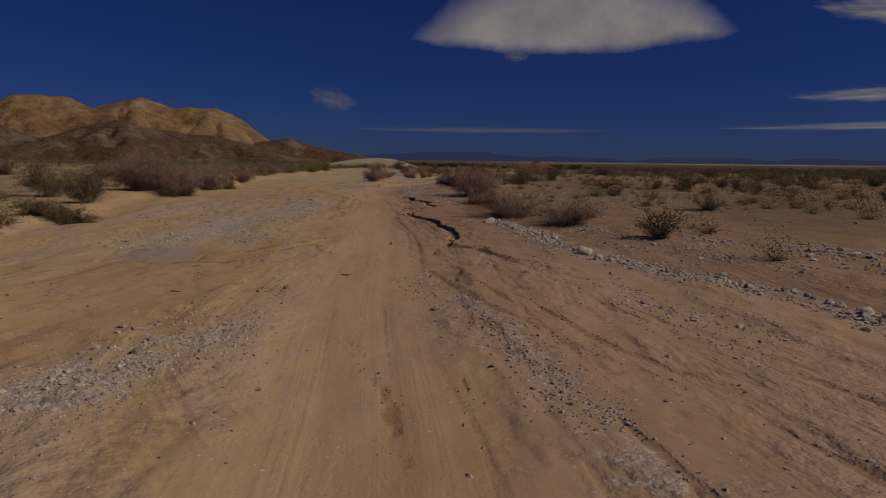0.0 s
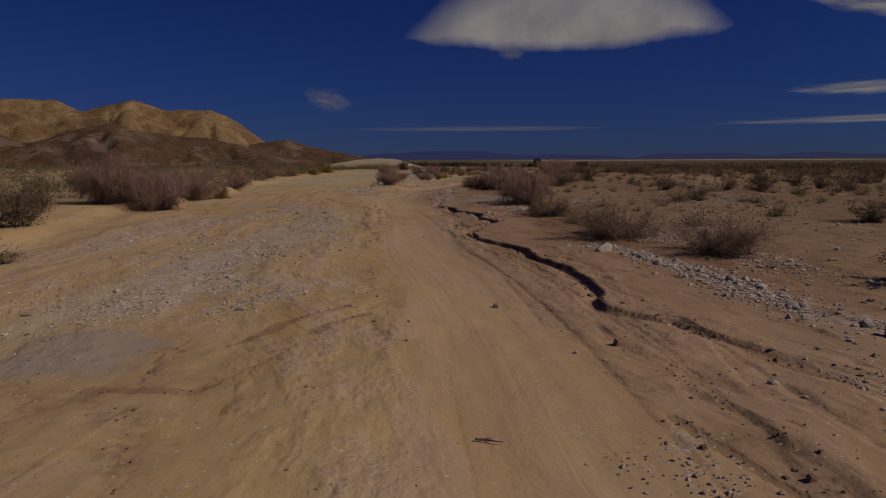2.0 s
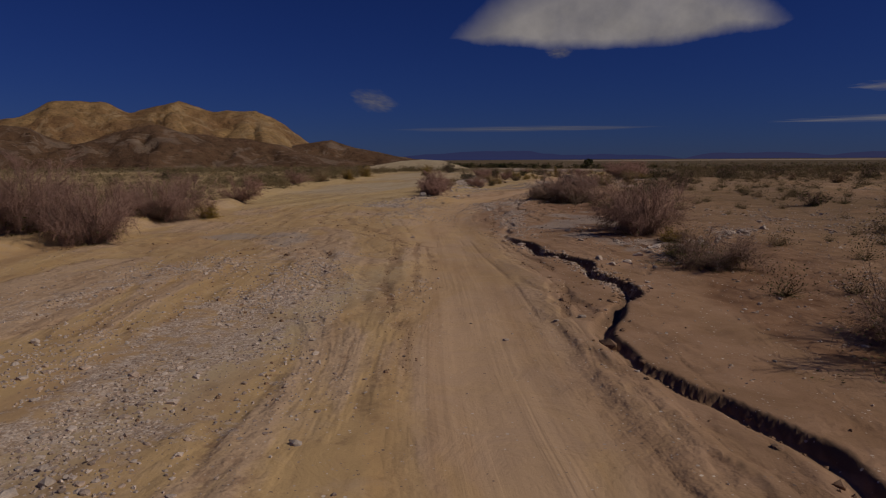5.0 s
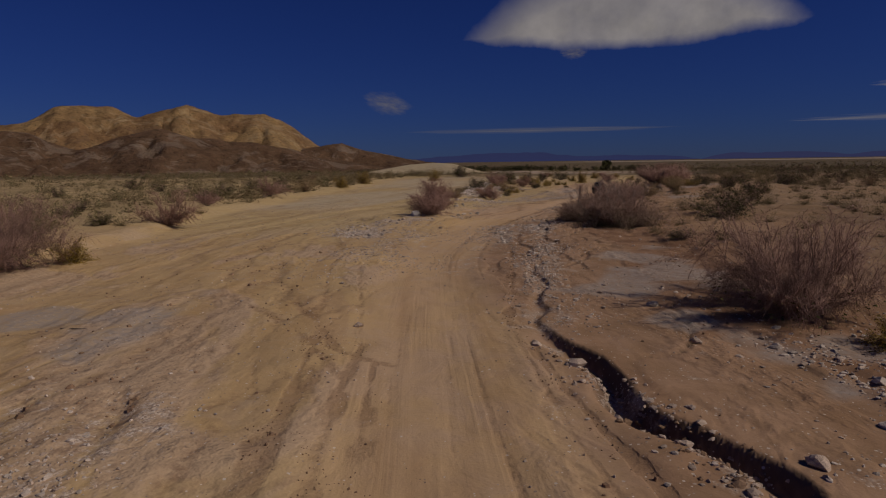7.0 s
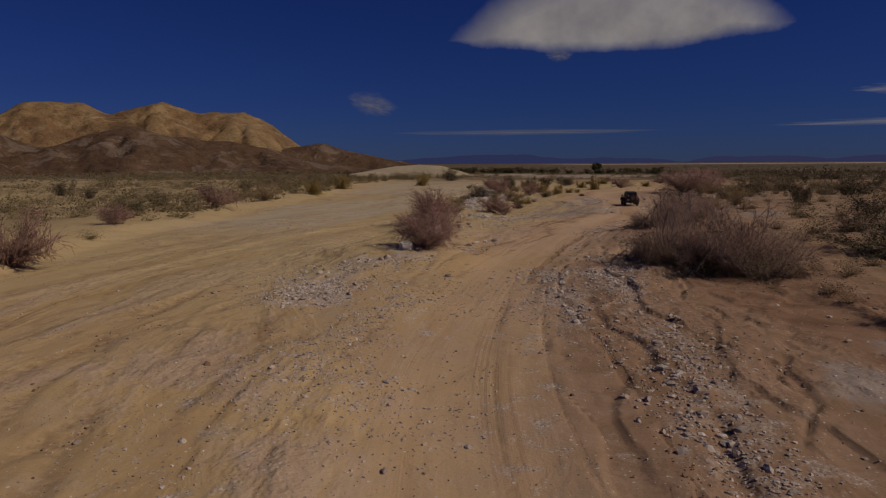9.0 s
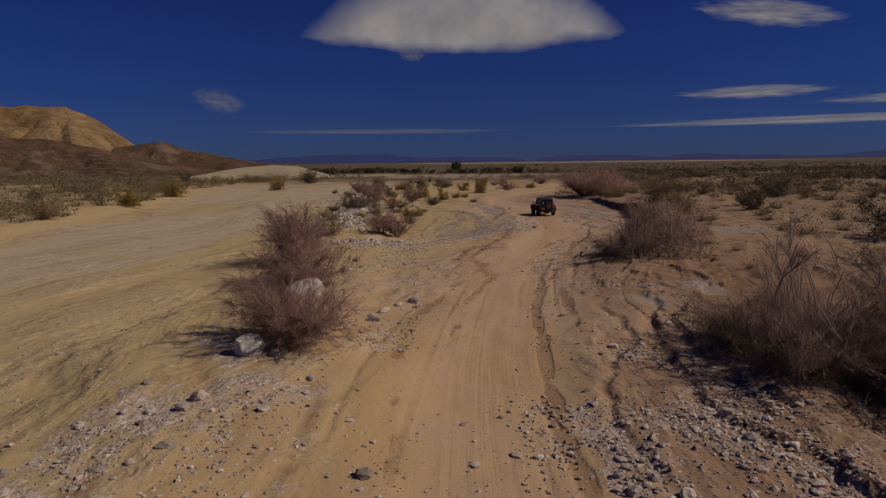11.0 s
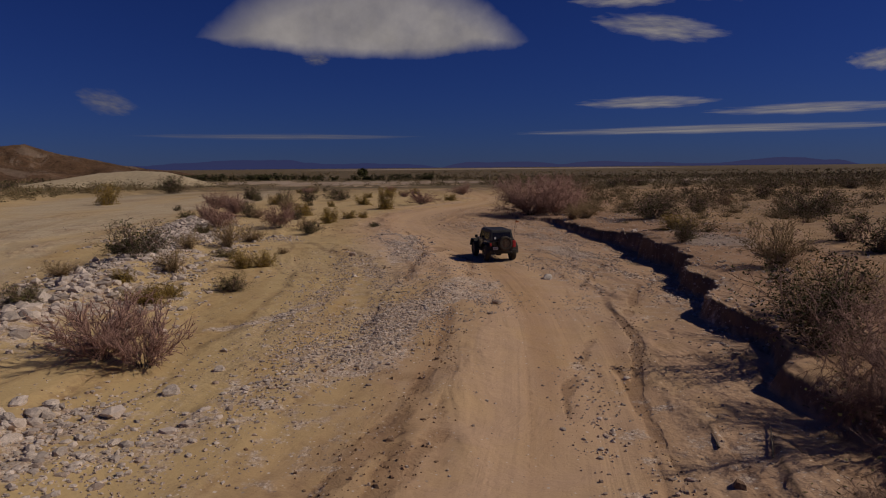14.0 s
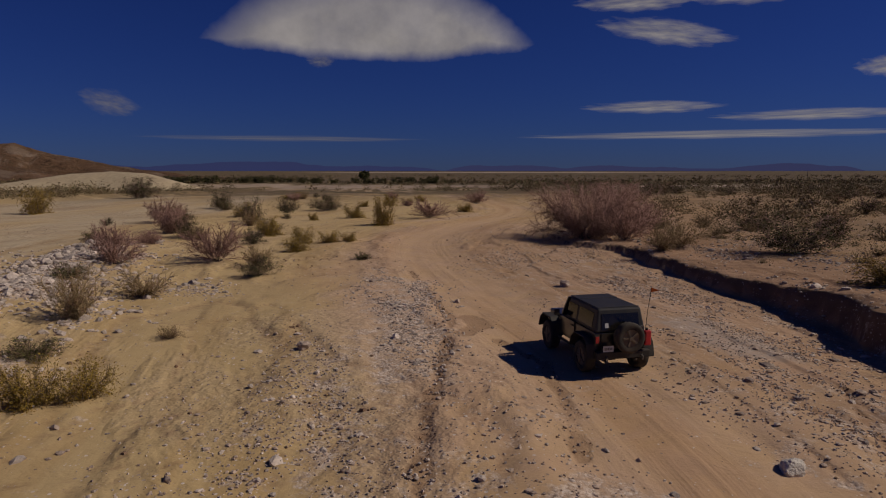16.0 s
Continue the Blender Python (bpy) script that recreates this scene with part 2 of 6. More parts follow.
def leaf_material(name, *colours):
    m, t, bsdf, nodes, links = nodes_of(name)
    isl = nodes.new("ShaderNodeNewGeometry").outputs["Random Per Island"]
    pos = nodes.new("ShaderNodeNewGeometry").outputs["Position"]
    both = calc(nodes, links, "ADD", calc(nodes, links, "MULTIPLY", isl, 0.45), calc(nodes, links, "MULTIPLY", noise_tex(nodes, links, pos, 0.23, 3), 0.75))
    n = len(colours)
    col = ramp(nodes, links, both, *[(0.2 + 0.6 * i / max(1, n - 1), c) for i, c in enumerate(colours)])
    links.new(col, bsdf.inputs["Base Color"])
    bsdf.inputs["Roughness"].default_value = 0.85
    bsdf.inputs["Specular IOR Level"].default_value = 0.2
    return m


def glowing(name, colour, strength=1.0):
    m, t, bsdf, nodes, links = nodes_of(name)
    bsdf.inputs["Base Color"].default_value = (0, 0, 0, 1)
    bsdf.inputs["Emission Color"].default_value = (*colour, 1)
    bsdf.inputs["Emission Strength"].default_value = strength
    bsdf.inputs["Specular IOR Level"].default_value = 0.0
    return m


def cloud_material(name, soft, streaky, strength, density, ragged, along=1.6, base=1.0, lens=2.0):
    """Vapour with ragged thin edges; its sunlit brightness is put in as glow."""
    m, t, bsdf, nodes, links = nodes_of(name)
    nodes.remove(bsdf)
    where = nodes.new("ShaderNodeTexCoord").outputs["Object"]
    sc = put(nodes, "ShaderNodeMapping", Scale=(along, 0.9 + 2.2 * streaky, 1.0))
    links.new(where, sc.inputs["Vector"])
    nv = put(nodes, "ShaderNodeTexNoise", Scale=1.7, Detail=8.0, Roughness=0.58)
    links.new(sc.outputs[0], nv.inputs["Vector"])
    off = nodes.new("ShaderNodeVectorMath")
    off.operation = "MULTIPLY_ADD"
    links.new(nv.outputs["Color"], off.inputs[0])
    off.inputs[1].default_value = (ragged, ragged * 1.25, 0)
    off.inputs[2].default_value = (-0.5 * ragged, -0.625 * ragged, 0)
    add = nodes.new("ShaderNodeVectorMath")
    links.new(where, add.inputs[0])
    links.new(off.outputs[0], add.inputs[1])
    # flatter below than above
    axes = nodes.new("ShaderNodeSeparateXYZ")
    links.new(add.outputs[0], axes.inputs[0])
    low = calc(nodes, links, "MULTIPLY", calc(nodes, links, "MINIMUM", axes.outputs[1], 0.0), base)
    tall = calc(nodes, links, "SUBTRACT", calc(nodes, links, "MAXIMUM", axes.outputs[1], 0.0), low)
    wide = calc(nodes, links, "ABSOLUTE", axes.outputs[0])
    size = calc(nodes, links, "ADD", calc(nodes, links, "POWER", wide, lens), calc(nodes, links, "POWER", tall, 1.15))
    a = ramp(nodes, links, size, (0.0, density), (0.80 - soft, density * 0.9), (0.82, 0.0))
    sc2 = put(nodes, "ShaderNodeMapping", Scale=(1.4 * along, 1.2 + 5.0 * streaky, 1.0), Location=(4.0, 2.0, 0))
    links.new(where, sc2.inputs["Vector"])
    thin = ramp(nodes, links, noise_tex(nodes, links, sc2.outputs[0], 1.6, 7, 0.6), (0.30, 1.0 - 0.9 * ragged), (0.62, 1.0))
    a = calc(nodes, links, "MULTIPLY", a, thin)
    shade = ramp(nodes, links, nv.outputs["Fac"], (0.35, (0.42, 0.385, 0.38)), (0.65, (0.60, 0.545, 0.52)))
    em = put(nodes, "ShaderNodeEmission", Strength=strength)
    links.new(shade, em.inputs["Color"])
    tr = nodes.new("ShaderNodeBsdfTransparent")
    mx = nodes.new("ShaderNodeMixShader")
    links.new(a, mx.inputs[0])
    links.new(tr.outputs[0], mx.inputs[1])
    links.new(em.outputs[0], mx.inputs[2])
    links.new(mx.outputs[0], nodes["Material Output"].inputs["Surface"])
    return m


SAND = ground_material()
STONE_PALE = grainy("pale_stone", (0.65, 0.545, 0.465), (0.49, 0.40, 0.335), 2.0, 0.9, 0.02, 0.75)
STONE_BROWN = grainy("brown_stone", (0.54, 0.415, 0.33), (0.41, 0.308, 0.242), 2.0, 0.9, 0.02, 0.75)
STONE_WHITE = grainy("white_boulder", (0.72, 0.66, 0.58), (0.57, 0.50, 0.43), 1.5, 0.9, 0.03)
BARK = grainy("bark", (0.13, 0.10, 0.085), (0.075, 0.055, 0.045), 6.0, 0.9, 0.01)
BARK_GREY = grainy("dead_wood", (0.20, 0.165, 0.14), (0.11, 0.09, 0.075), 6.0, 0.9, 0.01)
BARK_PALE = grainy("weathered_wood", (0.36, 0.31, 0.27), (0.19, 0.155, 0.13), 5.0, 0.9, 0.01)
TWIG_RED = leaf_material("reddish_twigs", (0.16, 0.088, 0.072), (0.27, 0.155, 0.125), (0.37, 0.225, 0.182))
TWIG_TAN = leaf_material("tan_twigs", (0.19, 0.108, 0.083), (0.31, 0.185, 0.140), (0.41, 0.26, 0.195))
TWIG_MAUVE = leaf_material("mauve_twigs", (0.15, 0.087, 0.071), (0.25, 0.150, 0.121), (0.35, 0.220, 0.178))
TWIG_DARK = leaf_material("dark_twigs", (0.10, 0.065, 0.050), (0.20, 0.128, 0.098), (0.31, 0.205, 0.16))
LEAF_GREEN = leaf_material("creosote_leaves", (0.028, 0.032, 0.012), (0.055, 0.06, 0.02), (0.095, 0.09, 0.03))
LEAF_OLIVE = leaf_material("olive_leaves", (0.052, 0.056, 0.019), (0.098, 0.097, 0.031), (0.16, 0.14, 0.048))
LEAF_YELLOW = leaf_material("yellow_brush", (0.14, 0.092, 0.016), (0.27, 0.180, 0.030), (0.37, 0.255, 0.055))
GRASS_DRY = leaf_material("dry_grass", (0.14, 0.095, 0.045), (0.24, 0.165, 0.08), (0.32, 0.235, 0.13))
SCRUB_FAR = leaf_material("desert_scrub", (0.058, 0.060, 0.026), (0.115, 0.108, 0.046), (0.19, 0.14, 0.075), (0.30, 0.22, 0.125))
HILL_TAN = hill_material("tan_badland", (0.37, 0.24, 0.11), (0.25, 0.145, 0.07), (0.45, 0.34, 0.205), 0.012)
HILL_BROWN = hill_material("brown_badland", (0.115, 0.066, 0.039), (0.165, 0.098, 0.058), (0.29, 0.225, 0.175), 0.02)
CLOD = grainy("damp_soil", (0.22, 0.13, 0.08), (0.32, 0.205, 0.125), 2.0, 0.95, 0.02, 0.5)
DUNE_TAN = grainy("pale_dune", (0.52, 0.42, 0.27), (0.45, 0.35, 0.22), 0.1, 0.95, 0.05)

# ---- number fields for the land ----


def lattice(ix, iy, seed):
    h = np.sin(ix * 127.1 + iy * 311.7 + seed * 74.7) * 43758.5453
    return h - np.floor(h)


def value_noise(x, y, seed):
    ix, iy = np.floor(x), np.floor(y)
    fx, fy = x - ix, y - iy
    fx, fy = fx * fx * (3 - 2 * fx), fy * fy * (3 - 2 * fy)
    a, b = lattice(ix, iy, seed), lattice(ix + 1, iy, seed)
    c, d = lattice(ix, iy + 1, seed), lattice(ix + 1, iy + 1, seed)
    return (a + (b - a) * fx) * (1 - fy) + (c + (d - c) * fx) * fy - 0.5


def fbm(x, y, size, octaves, seed, gain=0.5):
    out, amp = 0.0, 1.0
    for o in range(octaves):
        k = 2.03 ** o / size
        out = out + amp * value_noise(x * k + 17.3 * o, y * k - 9.1 * o, seed + o)
        amp *= gain
    return out


def step(a, b, v):
    t = np.clip((v - a) / (b - a), 0, 1)
    return t * t * (3 - 2 * t)


def curve(points):
    """x and slope as smooth functions of y along a line given by a few points in order of y."""
    p = np.array(points, float)
    xs, ys = p[:, 0], p[:, 1]
    m = np.gradient(xs, ys)

    def at(y):
        y = np.clip(y, ys[0], ys[-1])
        i = np.clip(np.searchsorted(ys, y) - 1, 0, len(ys) - 2)
        h = ys[i + 1] - ys[i]
        t = (y - ys[i]) / h
        a, b = 2 * t**3 - 3 * t**2 + 1, t**3 - 2 * t**2 + t
        return a * xs[i] + b * h * m[i] + (1 - a) * xs[i + 1] + (t**3 - t**2) * h * m[i + 1]

    return at


def across(line, x, y):
    """Signed distance from a line: positive on its right."""
    slope = (line(y + 0.6) - line(y - 0.6)) / 1.2
    return (x - line(y)) / np.sqrt(1 + slope**2)


ROAD = curve([(6, -40), (4, -10), (1.8, 7), (-1.6, 20), (-5.2, 36), (-9, 48), (-12.8, 63.5), (-17.4, 80), (-20.6, 94), (-21.2, 107),
              (-20.2, 121), (-18, 133), (-14.8, 143), (-12, 156), (-11.6, 166), (-12.8, 177), (-13.3, 188), (-12, 200), (-7.5, 211), (0, 224), (8, 270), (10, 360)])
GULLY = curve([(14, 15), (9, 23), (5.3, 27.4), (3.3, 30.9), (1.3, 33.7), (-0.5, 36.7), (-0.9, 39.2), (-1.8, 42.3), (-2.8, 45.5), (-4.1, 49.2), (-5.9, 52.2), (-6.9, 55.3),
               (-6.7, 58.5), (-6.1, 61.5), (-6.2, 63.8), (-7.2, 66), (-8.1, 68.9), (-9.6, 71.6), (-11, 74.4), (-12.8, 77.8), (-13.3, 82), (-13.5, 86.5), (-15, 96), (-16.6, 104), (-18, 112)])
CRACK = curve([(-13.2, 99), (-14.6, 104.5), (-15.2, 109), (-15.9, 113), (-15.6, 117), (-13.6, 123), (-13, 128)])
BANK = curve([(-14.5, 121), (-12.7, 127.5), (-11.9, 132), (-10.6, 138), (-7.9, 145.5), (-6.2, 150.5), (-4.8, 155), (-3.1, 159.5), (-1.4, 164), (-0.6, 168), (-0.1, 173), (0.2, 178), (0.0, 184), (-0.4, 190), (-1.5, 198), (-1, 206)])
EDGE = curve([(-22, -10), (-24, 20), (-27, 34), (-31, 45), (-35, 55), (-39.5, 67), (-41.5, 82), (-47, 104), (-52, 118), (-57, 150), (-64, 198), (-71, 236), (-66, 290), (-45, 330)])
RIGHT = curve([(16, -10), (15, 20), (7.5, 32), (3.6, 42), (-0.5, 50), (-4, 60), (-5, 72), (-10, 82), (-10.5, 100), (-13, 110), (-11.5, 132), (-7.9, 145.5), (-3.8, 159.5), (-0.8, 175), (-0.4, 190), (3, 206), (12, 222), (22, 270), (26, 340)])
SILT = curve([(-45, 140), (-43.2, 158), (-41.6, 168), (-40.6, 178), (-39.2, 191), (-41, 212), (-44, 236), (-46, 250)])
ISLE = curve([(-26, 100), (-28, 112), (-28.5, 125), (-30, 140), (-30, 160), (-32, 178), (-33, 196), (-32, 215), (-28, 240)])


def depth_of(line_y, knots):
    k = np.array(knots, float)
    return np.interp(line_y, k[:, 0], k[:, 1])


# stony stretches: x, y along each, half width, amount, stone size, pale share
STONY = [
    ([(-16.4, 34), (-17.2, 39.5), (-18.6, 46.4), (-19.6, 52), (-19.8, 60)], 2.2, 1.15, 0.11, 0.55),
    ([(-26.4, 44), (-27.4, 50), (-28.2, 55), (-27.0, 61), (-25.0, 68)], 1.7, 0.65, 0.10, 0.6),
    ([(-13.6, 33), (-12.4, 36), (-11.5, 38), (-11.0, 39.4)], 0.7, 0.7, 0.10, 0.4),
    ([(-7.2, 9), (-5.6, 11), (-5.0, 13.5), (-4.6, 16.5)], 1.1, 0.95, 0.10, 0.6),
    ([(-2, 8), (-3.5, 11)], 1.2, 0.25, 0.10, 0.5),
    ([(-0.9, 26), (1.2, 22), (3.0, 18.4), (4.2, 15.6), (5.2, 12.6), (6.0, 10)], 0.6, 0.8, 0.09, 0.25),
    ([(0, 51), (3.1, 44), (5.4, 36), (6.7, 32.2), (9.3, 28.8), (13.3, 25.4), (15, 20)], 0.7, 1.5, 0.16, 0.9),
    ([(4, 30), (8, 24), (10, 18)], 1.3, 0.3, 0.12, 0.4),
    ([(8, 40), (14, 32), (20, 27)], 2.0, 0.28, 0.2, 0.7),
    ([(-19.8, 59.5), (-21.3, 69.5)], 1.0, 0.7, 0.12, 0.7),
    ([(-17, 58), (-15.5, 64)], 0.9, 0.4, 0.10, 0.4),
    ([(-20, 111), (-16.6, 112), (-14.6, 100), (-13.5, 87), (-13.0, 79)], 1.0, 0.7, 0.13, 0.6),
    ([(-29.5, 104), (-30.5, 118)], 1.2, 0.5, 0.10, 0.6),
    ([(-27.5, 116), (-25, 106), (-23.8, 98)], 1.1, 0.4, 0.10, 0.4),
    ([(-28.6, 102), (-29.2, 105), (-30.2, 108.6), (-29.4, 111.2), (-27.2, 113.2)], 1.35, 1.6, 0.12, 0.8),
    ([(-19.2, 112.5), (-18.9, 108.5), (-18.4, 106.4), (-17.8, 104), (-17.4, 101)], 0.7, 1.0, 0.12, 0.5),
    ([(-16, 108), (-13, 118)], 2.0, 0.35, 0.12, 0.5),
    ([(-20.4, 146.5), (-18.8, 150.4), (-17.4, 152.8), (-15.8, 154.8), (-13.9, 157.6)], 1.15, 1.0, 0.095, 0.45),
    ([(-21, 150), (-18.5, 160), (-15.5, 164)], 2.6, 0.45, 0.09, 0.5),
    ([(-16.8, 166), (-16, 173), (-15.8, 181)], 0.9, 0.8, 0.12, 0.8),
    ([(-24.8, 151.4), (-23.3, 152.2), (-21.6, 154)], 0.28, 0.95, 0.16, 0.9),
    ([(-31.4, 150), (-30.6, 159), (-31.0, 168), (-32.6, 180), (-34.6, 194)], 2.3, 0.95, 0.26, 0.95),
    ([(-31.0, 141), (-28.6, 141.3), (-27.1, 142.5), (-26.0, 143.8)], 0.6, 0.9, 0.16, 0.8),
    ([(-24.8, 128), (-24.6, 146)], 1.0, 0.4, 0.12, 0.4),
    ([(-26.5, 181), (-24, 178)], 0.9, 0.6, 0.16, 0.7),
    ([(-7, 152), (-6.5, 165), (-5, 178), (-4.5, 192)], 2.2, 0.5, 0.09, 0.3),
    ([(-2.5, 74), (-0.5, 79), (3, 84)], 1.1, 0.6, 0.22, 0.8),
    ([(2, 196), (3, 188), (6, 180)], 1.4, 0.5, 0.18, 0.6),
    ([(-19, 170), (-20, 158), (-22, 146)], 1.6, 0.35, 0.10, 0.4),
    ([(6, 60), (14, 75), (10, 100)], 5.0, 0.22, 0.16, 0.6),
    ([(-6.3, 62), (-7.4, 66), (-9.7, 71.3), (-12.6, 77)], 0.35, 0.8, 0.16, 0.1),
    ([(-8.6, 146), (-5.6, 154), (-3.2, 164), (-1.4, 172)], 0.4, 0.6, 0.16, 0.2),
    ([(3.5, 58), (6.5, 50), (9, 43)], 1.4, 0.55, 0.16, 0.8),
    ([(12, 44), (16, 38), (22, 33)], 1.2, 0.5, 0.2, 0.7),
    ([(-1, 158), (2, 168), (6, 176), (10, 190)], 2.6, 0.35, 0.14, 0.6),
    ([(-5.5, 146), (-3, 152), (0, 156)], 1.6, 0.35, 0.14, 0.5),
    ([(-12.5, 128), (-14.5, 124), (-13, 119)], 1.6, 0.35, 0.12, 0.4),
    ([(-17.2, 131), (-15.4, 136), (-13.4, 142)], 0.9, 0.45, 0.1, 0.4),
    ([(-22.5, 152), (-19, 160), (-17, 172), (-16.5, 184)], 0.9, 0.6, 0.08, 0.5),
    ([(-9.5, 152), (-8, 162), (-8.2, 175), (-9, 188)], 1.6, 0.5, 0.08, 0.4),
    ([(-24, 132), (-22, 138), (-21, 143)], 1.4, 0.5, 0.08, 0.4),
    ([(-30.5, 141.6), (-27, 142.5), (-24.6, 141.7), (-27.4, 140)], 1.2, 0.7, 0.16, 0.85),
    ([(-13.6, 146), (-12.0, 140), (-14, 133)], 1.0, 0.45, 0.08, 0.3),
    ([(-19, 92), (-17.8, 100), (-18.6, 108)], 2.2, 0.5, 0.09, 0.5),
    ([(-24, 88), (-25.5, 98), (-27, 106)], 2.2, 0.45, 0.08, 0.5),
    ([(-17, 116.8), (-14.8, 115.6), (-13, 114)], 0.8, 0.8, 0.13, 0.7),
    ([(-5.8, 69), (-4, 72), (-6, 77), (-2, 78)], 1.0, 0.4, 0.14, 0.7),
    ([(-22.9, 142.8), (-21.3, 147.3), (-19.5, 150), (-17.2, 153.2), (-14.2, 155.7)], 0.8, 0.7, 0.11, 0.6),
    ([(-23.6, 124), (-24.2, 122), (-24.6, 119.5), (-24.4, 117)], 0.6, 0.6, 0.12, 0.5),
    ([(-29.3, 116.9), (-28.4, 115.8), (-28.0, 114.6)], 0.55, 1.5, 0.11, 0.9),
    ([(-22.6, 92), (-23.0, 97), (-22.8, 102)], 1.2, 0.5, 0.10, 0.6),
    ([(-16.8, 169.5), (-16.3, 173), (-14.8, 180)], 0.9, 0.9, 0.12, 0.7),
    ([(-14.2, 104), (-14.9, 107), (-16.2, 111), (-15.6, 114)], 0.9, 0.6, 0.13, 0.6),
    ([(-5.5, 160), (-5.0, 168), (-4.2, 176), (-3.6, 186)], 1.6, 0.6, 0.10, 0.5),
]

